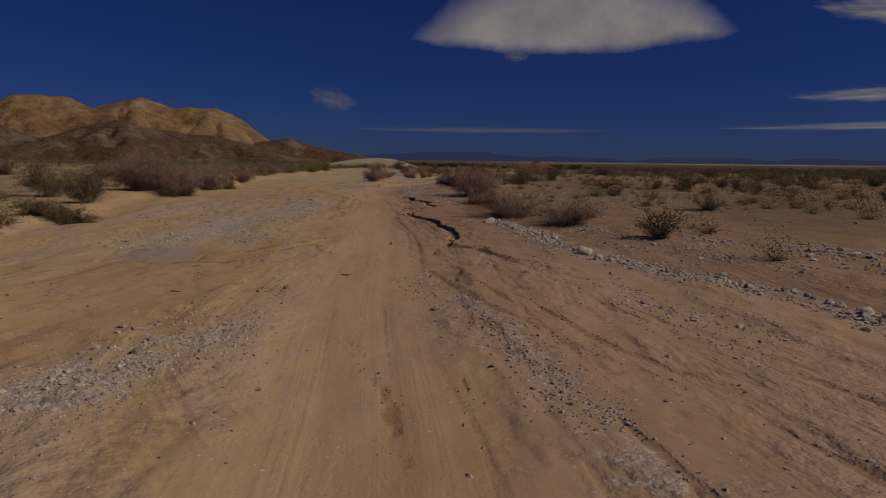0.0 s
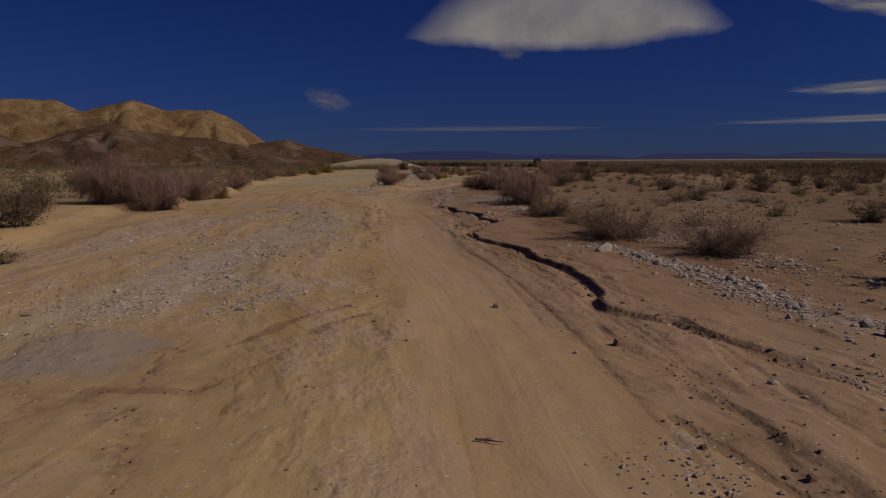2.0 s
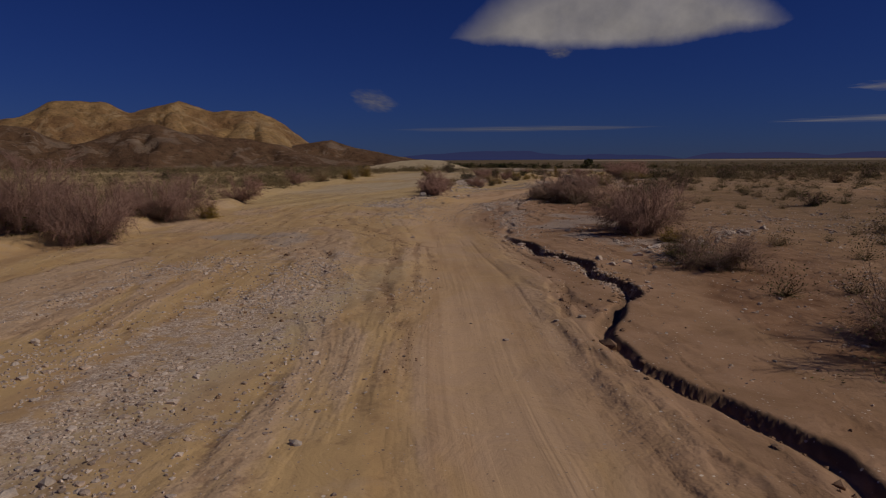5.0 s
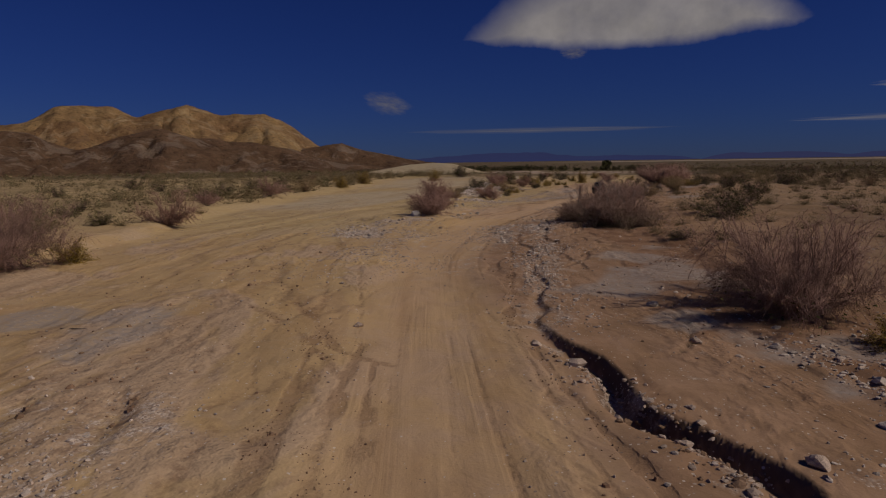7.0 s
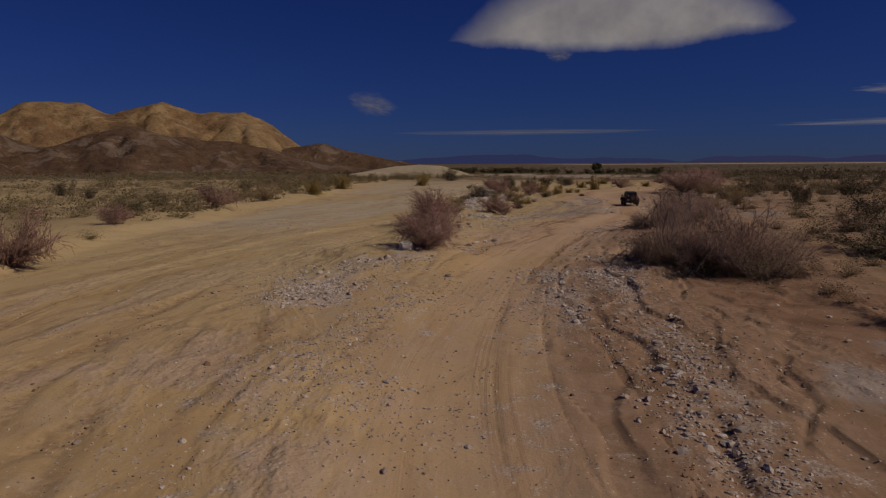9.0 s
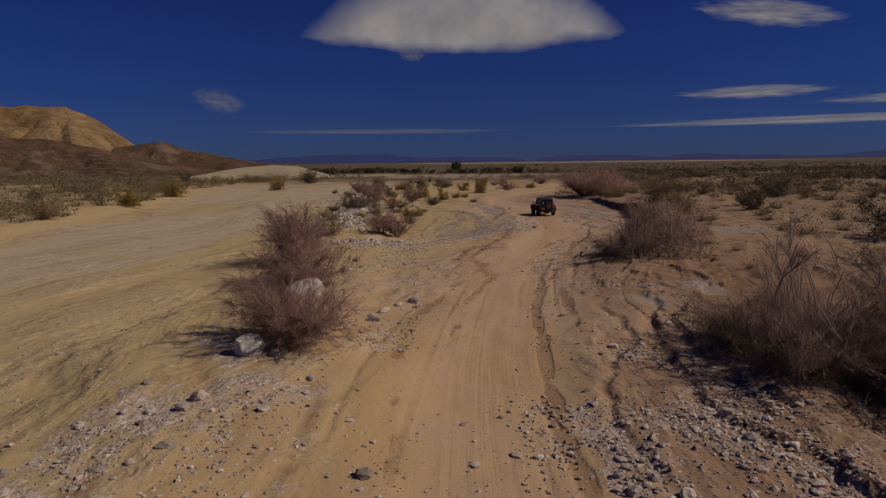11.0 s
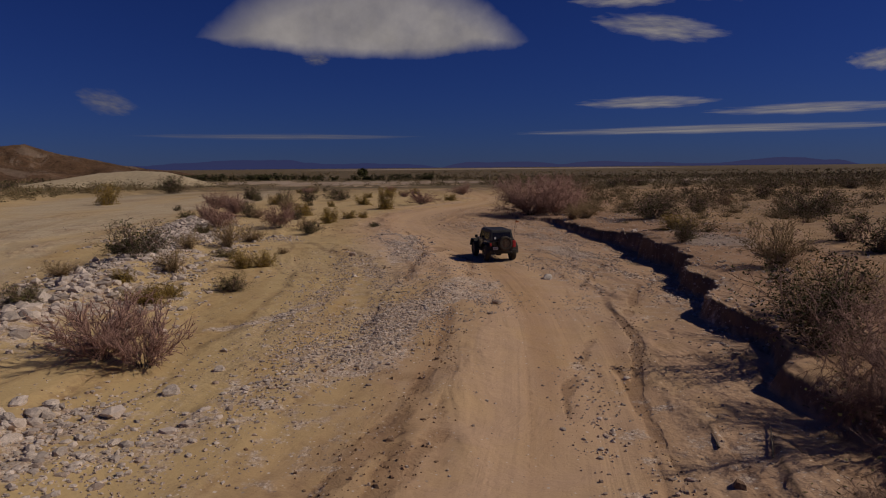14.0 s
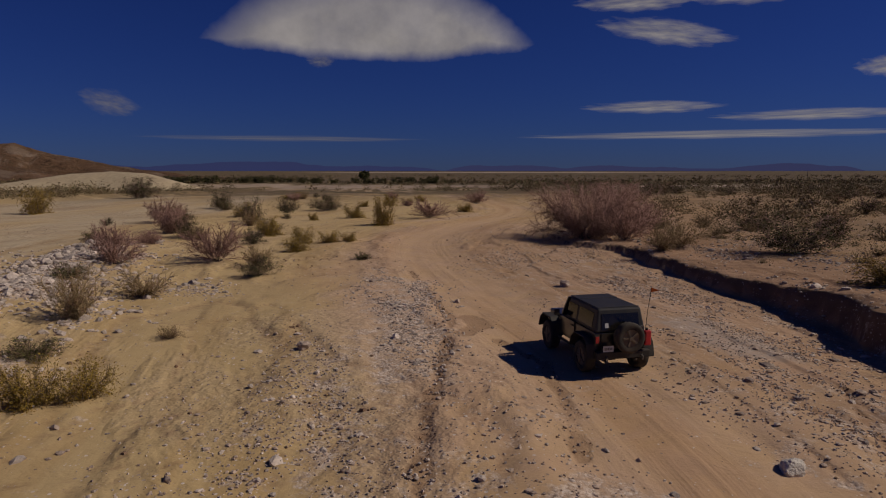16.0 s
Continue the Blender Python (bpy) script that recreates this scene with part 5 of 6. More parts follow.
SPARSE = dict(stems=16, forks=3, twigs=3, lean=1.2, droop=0.05, curl=0.6, trunk=0.010, fine=0.005, skirt=0)
KINDS["far_green"] = [bush_template("bush", "dark green creosote bush on the open plain", "bush", BARK, TWIG_DARK, LEAF_GREEN, 0.026, 1900, **SPARSE) for _ in range(3)]
KINDS["far_dry"] = [bush_template("bush", "dry tan bush on the open plain", "bush", BARK, GRASS_DRY, TWIG_TAN, 0.022, 1500, **SPARSE) for _ in range(2)]
KINDS["row_green"] = [bush_template("tree", "dark green shrub tree far across the plain", "tree", BARK, TWIG_DARK, LEAF_GREEN, 0.075, 1300, **SPARSE) for _ in range(2)]
taken = []
while len(taken) < 120:
    x, y = rng.uniform(-110, 110), rng.uniform(40, 300)
    if across(EDGE, np.array([x]), np.array([y]))[0] > -4 and across(RIGHT, np.array([x]), np.array([y]))[0] < 6:
        continue
    if min([math.dist((x, y), p[1:3]) - 0.5 * p[3] for p in PLANTS] + [math.dist((x, y), p) for p in taken]) < 3.0:
        continue
    taken.append((x, y))
    w = rng.uniform(1.8, 4.2)
    plant("far_green" if rng.uniform() < 0.7 else "far_dry", x, y, w, w * rng.uniform(0.45, 0.75), group="bushes on the open plain")


def inside_wash(x, y):
    return (across(EDGE, x, y) > -1.0) & (across(RIGHT, x, y) < 3.0) & (y < 330)


def build_scrub():
    """The scattered brush of the plains, too many to count."""
    px, py, pw = [], [], []
    for n, xa, xb, ya, yb, w0, w1 in ((2900, -190, -20, 10, 330, 0.8, 3.6), (4200, -8, 200, 10, 330, 0.7, 3.6), (1500, -420, -50, 200, 560, 1.6, 4.5), (3000, -300, 520, 230, 700, 1.6, 5.0), (2600, -900, 1300, 450, 1500, 3.0, 8.0), (1100, 8, 170, 188, 350, 1.2, 4.4), (1800, 0, 420, 330, 640, 2.0, 5.5)):
        x, y = rng.uniform(xa, xb, n), rng.uniform(ya, yb, n)
        keep = ~inside_wash(x, y) & (fbm(x, y, 22, 3, 101) > -0.22) & (mud_at(x, y) < 0.3)
        px.append(x[keep])
        py.append(y[keep])
        pw.append(w0 + (w1 - w0) * rng.uniform(0, 1, keep.sum()) ** 2)
    y = rng.uniform(75, 330, 360)
    px.append(EDGE(y) - (0.5 + 26 * rng.uniform(0, 1, 360) ** 1.3))
    py.append(y)
    pw.append(rng.uniform(1.2, 4.0, 360))
    x, y, w = np.concatenate(px), np.concatenate(py), np.concatenate(pw)
    for ax, ay, aw in ((p[1], p[2], p[3]) for p in PLANTS):
        far = np.hypot(x - ax, y - ay) > 0.5 * aw + 0.8
        x, y, w = x[far], y[far], w[far]
    z = land(x, y)
    away = np.hypot(np.maximum(np.abs(x + 10) - 14, 0), np.maximum(y - 185, 0))
    co, faces, base = [], [], 0
    for near, far, leaves, twigs, leaf in ((-1, 30, 380, 90, 0.021), (30, 100, 160, 30, 0.036), (100, 240, 60, 0, 0.062), (240, 1e9, 20, 0, 0.12)):
        at = np.nonzero((away >= near) & (away < far))[0]
        k = np.repeat(at, leaves)
        d = rng.normal(size=(len(k), 3))
        d /= np.linalg.norm(d, axis=1, keepdims=True)
        d *= rng.uniform(0.08, 1.0, (len(k), 1)) ** 0.62
        tall = rng.uniform(0.55, 1.0, len(x))[k]
        pts = np.stack([x[k] + d[:, 0] * w[k] * 0.5, y[k] + d[:, 1] * w[k] * 0.5, z[k] + np.abs(d[:, 2]) * w[k] * tall * 0.8 + 0.04], 1)
        c, f = quads_at(pts, leaf)
        c = (c.reshape(-1, 4, 3) - pts[:, None]) * w[k][:, None, None] + pts[:, None]
        co.append(c.reshape(-1, 3))
        faces += [f[:, [0, 1, 2]] + base, f[:, [0, 2, 3]] + base]
        base += len(c) * 4
        if twigs:
            k = np.repeat(at, twigs)
            d = rng.normal(size=(len(k), 3)) * np.array([1, 1, 0.7])
            d[:, 2] = np.abs(d[:, 2]) + 0.15
            d *= (rng.uniform(0.25, 0.46, len(k)) * w[k] / np.linalg.norm(d, axis=1))[:, None]
            foot = np.stack([x[k], y[k], z[k] - 0.02], 1)
            c, f = spikes(np.concatenate([foot, foot + d, 0.0045 * w[k][:, None], 0 * w[k][:, None]], 1))
            co.append(c)
            faces.append(f + base)
            base += len(c)
    ob = new("scrub", mesh_of("scrub", np.concatenate(co), np.concatenate(faces), SCRUB_FAR, False))
    return tagged(ob, "olive and brown desert brush scattered over the plain", "brush", kind="stuff")


build_scrub()


def build_far_tree():
    root = tagged(new("tree"), "lone dark green round tree far across the plain", "tree")
    x, y = -2.4, 775.0
    root.location = (x, y, z_at(x, y))
    bm = bmesh.new()
    bmesh.ops.create_cone(bm, segments=8, radius1=0.5, radius2=0.25, depth=5, matrix=Matrix.Translation((0, 0, 2.4)))
    part("trunk", bm, BARK, root)
    d = rng.normal(size=(900, 3))
    d /= np.linalg.norm(d, axis=1, keepdims=True)
    pts = d * rng.uniform(0.5, 1.0, (900, 1)) * np.array([5.5, 5.5, 4.2]) + np.array([0, 0, 6.0]) + rng.normal(size=(900, 3)) * 0.4
    ob = new("crown", mesh_of("crown", *quads_at(pts, 0.8), LEAF_GREEN, False))
    ob.parent = root


build_far_tree()


for _ in range(64):
    w = rng.uniform(5, 9)
    plant("row_green", rng.uniform(-135, 45), rng.uniform(505, 565), w, w * rng.uniform(0.4, 0.52), "dark green shrub tree far across the plain", "far line of shrub trees")


def build_pole(x, y):
    """A utility pole far off on the plain."""
    bm = bmesh.new()
    bmesh.ops.create_cone(bm, segments=8, radius1=0.22, radius2=0.15, depth=11, cap_ends=True, matrix=Matrix.Translation((0, 0, 5.3)))
    root = tagged(new("utility_pole"), "thin dark wooden utility pole far across the plain", "pole", "poles on the plain")
    root.location = (x, y, z_at(x, y))
    part("pole", bm, BARK, root)
    bm = bmesh.new()
    bmesh.ops.create_cube(bm, size=1.0, matrix=Matrix.Translation((0, 0, 10)) @ Matrix.Diagonal((2.4, 0.14, 0.16, 1)))
    part("crossarm", bm, BARK, root)


build_pole(480, 787)
build_pole(735, 850)

# ---- stones ----


def stone_form(level, seed, flat=0.7, edge=0.28):
    bm = bmesh.new()
    bmesh.ops.create_icosphere(bm, subdivisions=level, radius=0.5)
    for v in bm.verts:
        n = noise.noise(v.co * 2.3 + Vector((seed * 7.1, 3.3, 1.7)))
        c = noise.cell(v.co * 2.0 + Vector((seed * 3.7, 0, 0)))
        v.co *= 1 + edge * 1.6 * n + edge * 0.5 * (c - 0.5)
        v.co.z *= flat
        v.co.z = max(v.co.z, -0.22)
    bm.normal_update()
    return bm


def stone_mesh(name, level, seed, mat, flat=0.7, edge=0.28):
    bm = stone_form(level, seed, flat, edge)
    me = bpy.data.meshes.new(name)
    bm.to_mesh(me)
    bm.free()
    me.materials.append(mat)
    return me


ROCKS_PALE = [stone_mesh("rock", 2, s, STONE_PALE, 0.75) for s in range(7)]
ROCKS_BROWN = [stone_mesh("rock", 2, s + 20, STONE_BROWN, 0.65) for s in range(4)]


def lay_rock(me, x, y, size, label, group, sink=0.12):
    ob = new("rock", me)
    ob.matrix_basis = Matrix.Translation((x, y, z_at(x, y) + size * (0.22 - sink))) @ Matrix.Rotation(rng.uniform(0, 6.28), 4, "Z") @ Matrix.Diagonal((size * rng.uniform(0.85, 1.25), size * rng.uniform(0.8, 1.1), size * rng.uniform(0.8, 1.15), 1))
    return tagged(ob, label, "rock", group)


def on_strip(index, n, tight=0.8):
    pts, r = STONY[index][0], STONY[index][1]
    seg = [math.dist(a, b) for a, b in zip(pts, pts[1:])]
    out = []
    for _ in range(n):
        k = rng.uniform(0, sum(seg))
        i = 0
        while k > seg[i] and i < len(seg) - 1:
            k -= seg[i]
            i += 1
        (ax, ay), (bx, by) = pts[i], pts[i + 1]
        t = k / seg[i]
        out.append((ax + (bx - ax) * t + rng.normal() * r * tight * 0.7, ay + (by - ay) * t + rng.normal() * r * tight * 0.7))
    return out


for index, n, lo, hi, label, group in (
    (6, 60, 0.22, 0.55, "pale grey river rock lying in a stony line", "pale rocks beside the gully"),
    (21, 96, 0.3, 0.8, "pale rounded rock in a heap on the island", "heap of pale rocks"),
    (22, 26, 0.22, 0.45, "pale grey rock lying on sand", "pale rocks on the island"),
    (26, 18, 0.25, 0.6, "pale weathered rock on brown sand", "pale rocks on the flat"),
    (15, 24, 0.16, 0.34, "grey rock beside the road", "grey rocks at the road edge"),
    (14, 24, 0.18, 0.36, "pale rock in a gravel patch", "pale rocks on the island"),
    (24, 10, 0.2, 0.45, "pale rock on sand beside a bush", "pale rocks on the island"),
    (27, 16, 0.25, 0.5, "pale rock on the bank top", "rocks on the bank"),
):
    for x, y in on_strip(index, n):
        lay_rock(ROCKS_PALE[int(rng.integers(0, 7))], x, y, lo + (hi - lo) * rng.uniform(0, 1) ** 2, label, group)


def build_boulder(x, y, w, d, h, yaw, seed, label):
    bm = stone_form(4, seed, 1.0, 0.16)
    # broken faces
    pick = random.Random(seed)
    for _ in range(9):
        n = Vector((pick.gauss(0, 1), pick.gauss(0, 1), pick.gauss(0.25, 0.8))).normalized()
        at = pick.uniform(0.30, 0.42)
        for v in bm.verts:
            v.co -= n * max(0.0, v.co.dot(n) - at) * 0.92
    for v in bm.verts:
        v.co += 0.025 * noise.noise(v.co * 9) * v.co.normalized()
    me = bpy.data.meshes.new("boulder")
    bm.to_mesh(me)
    bm.free()
    me.materials.append(STONE_WHITE)
    ob = new("boulder", me)
    ob.matrix_basis = Matrix.Translation((x, y, z_at(x, y) + 0.16 * h)) @ Matrix.Rotation(yaw, 4, "Z") @ Matrix.Diagonal((w, d, h, 1))
    return tagged(ob, label, "boulder")


build_boulder(-27.95, 123.9, 1.7, 1.0, 1.15, 0.35, 3, "large white smooth boulder under a bare bush")
build_boulder(-27.9, 115.8, 1.15, 0.8, 0.95, 0.9, 5, "whitish streaked boulder at the foot of a bush")
build_boulder(6.3, 33.2, 0.9, 0.75, 0.75, 0.3, 8, "pale round boulder among smaller rocks")
build_boulder(0.2, 48.4, 0.95, 0.6, 0.6, 0.1, 9, "pale flat boulder beside dry brush")
build_boulder(-10.0, 159.5, 0.62, 0.5, 0.42, 0.6, 11, "grey-brown boulder lying in the road")
for x, y, size in ((-3.95, 26.1, 0.16), (-4.46, 36.35, 0.3), (-13.9, 154.1, 0.4), (-19.2, 78.0, 0.3), (-7.3, 69.7, 0.4), (-8.2, 77.9, 0.35), (-23.3, 123.4, 0.35), (-19.6, 168.6, 0.5), (-8.1, 177.8, 0.6), (-23.9, 109.2, 0.35), (-28.06, 112.3, 0.42), (-27.1, 115.6, 0.4)):
    lay_rock(ROCKS_BROWN[int(rng.integers(0, 4))], x, y, size, "brown stone lying on the wash floor", "single stones on the sand", 0.05)


for x, y in ((-6.7, 68.1), (-5.9, 69.4), (-4.7, 68.5), (-3.5, 69.6), (-6.0, 77.7), (-4.0, 74.9), (-0.8, 77.6), (-5.2, 72.0), (-9.1, 82.4), (-30.7, 141.6), (-28.4, 141.8), (-26.7, 143.3), (-24.6, 141.7), (-29.9, 139.0), (-27.4, 140.5),
             (-28.2, 134.6), (-27.0, 133.2), (-27.2, 130.3), (-26.6, 142.0), (-25.8, 141.0), (-33.0, 148.2), (-32.4, 147.0), (-24.3, 144.8), (-23.5, 146.6), (-24.1, 123.3), (-24.6, 122.1), (-24.9, 120.7), (-23.5, 124.1), (-25.0, 121.4), (-27.1, 130.5), (-27.2, 133.6), (-26.6, 131.8)):
    lay_rock(ROCKS_PALE[int(rng.integers(0, 7))], x, y, rng.uniform(0.26, 0.48), "pale smooth stone half sunk in the sand", "pale stones on the sand")


def build_stick(x, y, length, yaw):
    seg = []
    p = np.array([0.0, 0.0, 0.03])
    for k in range(5):
        q = p + np.array([length / 5, rng.normal() * 0.014, rng.normal() * 0.006])
        seg.append((*p, *q, 0.03 - 0.004 * k, 0.026 - 0.004 * k))
        p = q
    ob = new("branch", mesh_of("branch", *tubes(seg), BARK))
    ob.matrix_basis = Matrix.Translation((x, y, z_at(x, y))) @ Matrix.Rotation(yaw, 4, "Z")
    return tagged(ob, "dark dry branch lying on the sand", "branch", "fallen branches")


build_stick(-4.2, 26.0, 0.5, -0.2)
build_stick(-8.8, 20.9, 0.4, -0.3)
build_stick(-29.3, 75.6, 1.0, 0.1)
build_stick(-17.9, 156.2, 0.5, 0.2)
build_stick(-12.6, 140.2, 2.2, 1.2)
build_stick(-12.0, 139.4, 1.8, 1.0)


def build_gravel(name, label, mat, rows, seed, level):
    """Loose small stones, far too many to count."""
    forms = []
    for k in range(6):
        if level:
            bm = stone_form(1, seed + k * 3.1, 0.65, 0.35)
        else:
            bm = bmesh.new()
            bmesh.ops.create_cone(bm, segments=4, radius1=0.55, radius2=0.32, depth=0.55, cap_ends=True)
            bmesh.ops.delete(bm, geom=[f for f in bm.faces if f.normal.z < -0.9], context="FACES_ONLY")
            for vert in bm.verts:
                vert.co += 0.22 * noise.noise_vector(vert.co * 2 + Vector((k * 5.3 + seed, 0, 0)))
        bmesh.ops.triangulate(bm, faces=bm.faces[:])
        bm.verts.ensure_lookup_table()
        forms.append((np.array([v.co[:] for v in bm.verts]), np.array([[v.index for v in f.verts] for f in bm.faces])))
        bm.free()
    x, y, size = rows
    z = land(x, y)
    co, faces, base = [], [], 0
    kind = rng.integers(0, 6, len(x))
    for k, (v, f) in enumerate(forms):
        at = np.nonzero(kind == k)[0]
        yaw = rng.uniform(0, 6.28, len(at))
        c, s = np.cos(yaw)[:, None], np.sin(yaw)[:, None]
        sx, sy, sz = (size[at, None] * rng.uniform(0.7, 1.3, (len(at), 1)) for _ in range(3))
        X, Y = v[None, :, 0] * sx, v[None, :, 1] * sy
        p = np.stack([x[at, None] + c * X - s * Y, y[at, None] + s * X + c * Y, z[at, None] + v[None, :, 2] * sz + 0.06 * sz], 2)
        co.append(p.reshape(-1, 3))
        faces.append((f[None] + (base + np.arange(len(at)) * len(v))[:, None, None]).reshape(-1, 3))
        base += p.shape[0] * p.shape[1]
    ob = new(name, mesh_of(name, np.concatenate(co), np.concatenate(faces), mat, False))
    return tagged(ob, label, "gravel", kind="stuff")


def stone_rows(pale):
    xs, ys, ss = [], [], []
    for i, (pts, r, amount, size, share) in enumerate(STONY):
        long = sum(math.dist(a, b) for a, b in zip(pts, pts[1:]))
        n = int(long * r * 2 * amount * 125 * (share if pale else 1 - share) * min(1.0, (0.13 / size)))
        p = np.array(on_strip(i, n, 1.5)).reshape(-1, 2)
        p = p[rng.uniform(0, 1, len(p)) < (0.36 if amount < 1.25 else 0.62) + 1.9 * fbm(p[:, 0] - ROAD(p[:, 1]), p[:, 1] / 2.6, 1.9, 4, 118, 0.6)]
        xs.append(p[:, 0])
        ys.append(p[:, 1])
        ss.append(0.56 * size * np.exp(rng.normal(size=len(p)) * 0.5))
    # the flat beyond the bank and the gully
    n = 5200
    x, y = rng.uniform(-14, 60, n), rng.uniform(18, 250, n)
    keep = (across(RIGHT, x, y) > 1.5) & (fbm(x, y, 7, 3, 112) > 0.03)
    xs.append(x[keep])
    ys.append(y[keep])
    ss.append(0.13 * np.exp(rng.normal(size=keep.sum()) * 0.45))
    n = 8000
    x, y = rng.uniform(-50, 16, n), rng.uniform(6, 230, n)
    keep = (np.abs(across(ROAD, x, y)) > 1.7) | (rng.uniform(0, 1, n) < 0.08)
    keep &= fbm(x, y, 8, 3, 111) > -0.1
    xs.append(x[keep])
    ys.append(y[keep])
    ss.append(0.055 * np.exp(rng.normal(size=keep.sum()) * 0.5))
    return np.concatenate(xs), np.concatenate(ys), np.clip(np.concatenate(ss), 0.03, 0.5)


for shade, pale in (("pale grey", True), ("brown", False)):
    sx, sy, ss = stone_rows(pale)
    small = ss < 0.085
    stone = STONE_PALE if pale else STONE_BROWN
    build_gravel("gravel", shade + " loose cobbles strewn across the wash", stone, (sx[~small], sy[~small], ss[~small]), 3, 1)
    build_gravel("gravel", shade + " fine gravel strewn across the wash", stone, (sx[small], sy[small], ss[small]), 5, 0)

heap = np.array(on_strip(21, 1900, 1.0))
heap = heap[fbm(heap[:, 0], heap[:, 1], 3.0, 3, 119) > -0.22]
build_gravel("stone_heap", "pale grey cobbles heaped along the low island", STONE_PALE, (heap[:, 0], heap[:, 1], 0.24 * np.exp(rng.normal(size=len(heap)) * 0.42)), 13, 1)

# crumbs of dark soil along the little ledges and the sides of the gully
cx, cy = rng.uniform(-34, 6, 60000), rng.uniform(8, 190, 60000)
cu = across(ROAD, cx, cy)
loose = ledges(cx, cy, cu)[1] * step(-0.05, 0.12, fbm(cx, cy, 5, 3, 115))
pick = rng.uniform(0, 1, len(cx)) < 0.5 * loose
build_gravel("soil_crumbs", "dark brown soil crumbs along small ledges in the sand", CLOD, (cx[pick], cy[pick], 0.07 * np.exp(rng.normal(size=pick.sum()) * 0.5)), 9, 0)
# clods thrown up along the wheel marks
mx, my = [], []
for pts, half, deep in MARKS:
    for (ax, ay), (bx, by) in zip(pts, pts[1:]):
        n = int(18 * deep * math.dist((ax, ay), (bx, by)))
        f = rng.uniform(0, 1, n)
        mx.append(ax + (bx - ax) * f + rng.normal(size=n) * 1.3 * half)
        my.append(ay + (by - ay) * f + rng.normal(size=n) * 1.3 * half)
mx, my = np.concatenate(mx), np.concatenate(my)
kept = rng.uniform(0, 1, len(mx)) < 0.4 + 2.0 * fbm(mx, my, 1.6, 3, 121)
mx, my = mx[kept], my[kept]
build_gravel("soil_crumbs", "brown soil crumbs thrown up along wheel marks", CLOD, (mx, my, 0.030 * np.exp(rng.normal(size=len(mx)) * 0.45)), 9, 0)
cy = np.r_[rng.uniform(60, 72, 240), rng.uniform(33, 80, 120)]
cx = GULLY(cy) - 0.3 + rng.normal(size=360) * 0.35
build_gravel("soil_crumbs", "brown clods of fallen soil in the gully", CLOD, (cx, cy, 0.10 * np.exp(rng.normal(size=360) * 0.5)), 9, 1)

# ---- the off-road car ----


def paint(name, colour, rough, metal=0.0, coat=0.0, dust=(0.30, 0.22, 0.14), dusty=0.25):
    m, t, bsdf, nodes, links = nodes_of(name)
    where = nodes.new("ShaderNodeTexCoord").outputs["Object"]
    n = noise_tex(nodes, links, where, 2.5, 6, 0.7)
    fac = ramp(nodes, links, n, (0.4, dusty * 0.3), (0.7, dusty))
    links.new(mixer(nodes, links, fac, colour, dust), bsdf.inputs["Base Color"])
    links.new(calc(nodes, links, "MULTIPLY_ADD", fac, 0.6, rough), bsdf.inputs["Roughness"])
    bsdf.inputs["Metallic"].default_value = metal
    bsdf.inputs["Coat Weight"].default_value = coat
    return m


CAR_PAINT = paint("black_car_paint", (0.012, 0.012, 0.011), 0.28, 0.0, 0.4, dusty=0.12)
TOP_BLACK = paint("black_hardtop", (0.010, 0.011, 0.014), 0.55, dusty=0.08)
PLASTIC = paint("black_plastic", (0.014, 0.013, 0.012), 0.7, dusty=0.12)
RUBBER = paint("tyre_rubber", (0.012, 0.012, 0.012), 0.85, dusty=0.22)
STEEL = paint("grey_steel", (0.20, 0.19, 0.18), 0.45, 0.8, dusty=0.2)
RIM_MAT = paint("dusty_rim", (0.10, 0.085, 0.07), 0.5, 0.4, dusty=0.6)
GLASS_DARK = paint("tinted_glass", (0.006, 0.007, 0.008), 0.06, dusty=0.06)
RED_LENS = paint("red_lens", (0.45, 0.012, 0.015), 0.25, 0.0, 0.5, dusty=0.05)
RED_CAN = paint("red_plastic", (0.50, 0.02, 0.025), 0.45, dusty=0.1)
WHITE_MARK = paint("white_plate", (0.62, 0.62, 0.60), 0.5, dusty=0.15)
GREY_BAR = paint("grey_bar", (0.12, 0.12, 0.14), 0.6)
FLAG_MAT = paint("orange_cloth", (0.70, 0.16, 0.02), 0.8, dusty=0.05)


def box(x0, x1, y0, y1, z0, z1, bevel=0.02, taper=None):
    """A bevelled block; taper moves the upper corners in: (sides, back, front)."""
    bm = bmesh.new()
    bmesh.ops.create_cube(bm, size=1.0)
    for v in bm.verts:
        up = v.co.z > 0
        v.co = Vector((x0 if v.co.x < 0 else x1, y0 if v.co.y < 0 else y1, z1 if up else z0))
        if taper and up:
            v.co.x += taper[0] if v.co.x < (x0 + x1) / 2 else -taper[0]
            v.co.y += taper[1] if v.co.y < (y0 + y1) / 2 else -taper[2]
    if bevel:
        bmesh.ops.bevel(bm, geom=bm.edges[:], offset=bevel, segments=2, affect="EDGES", profile=0.6)
    return bm


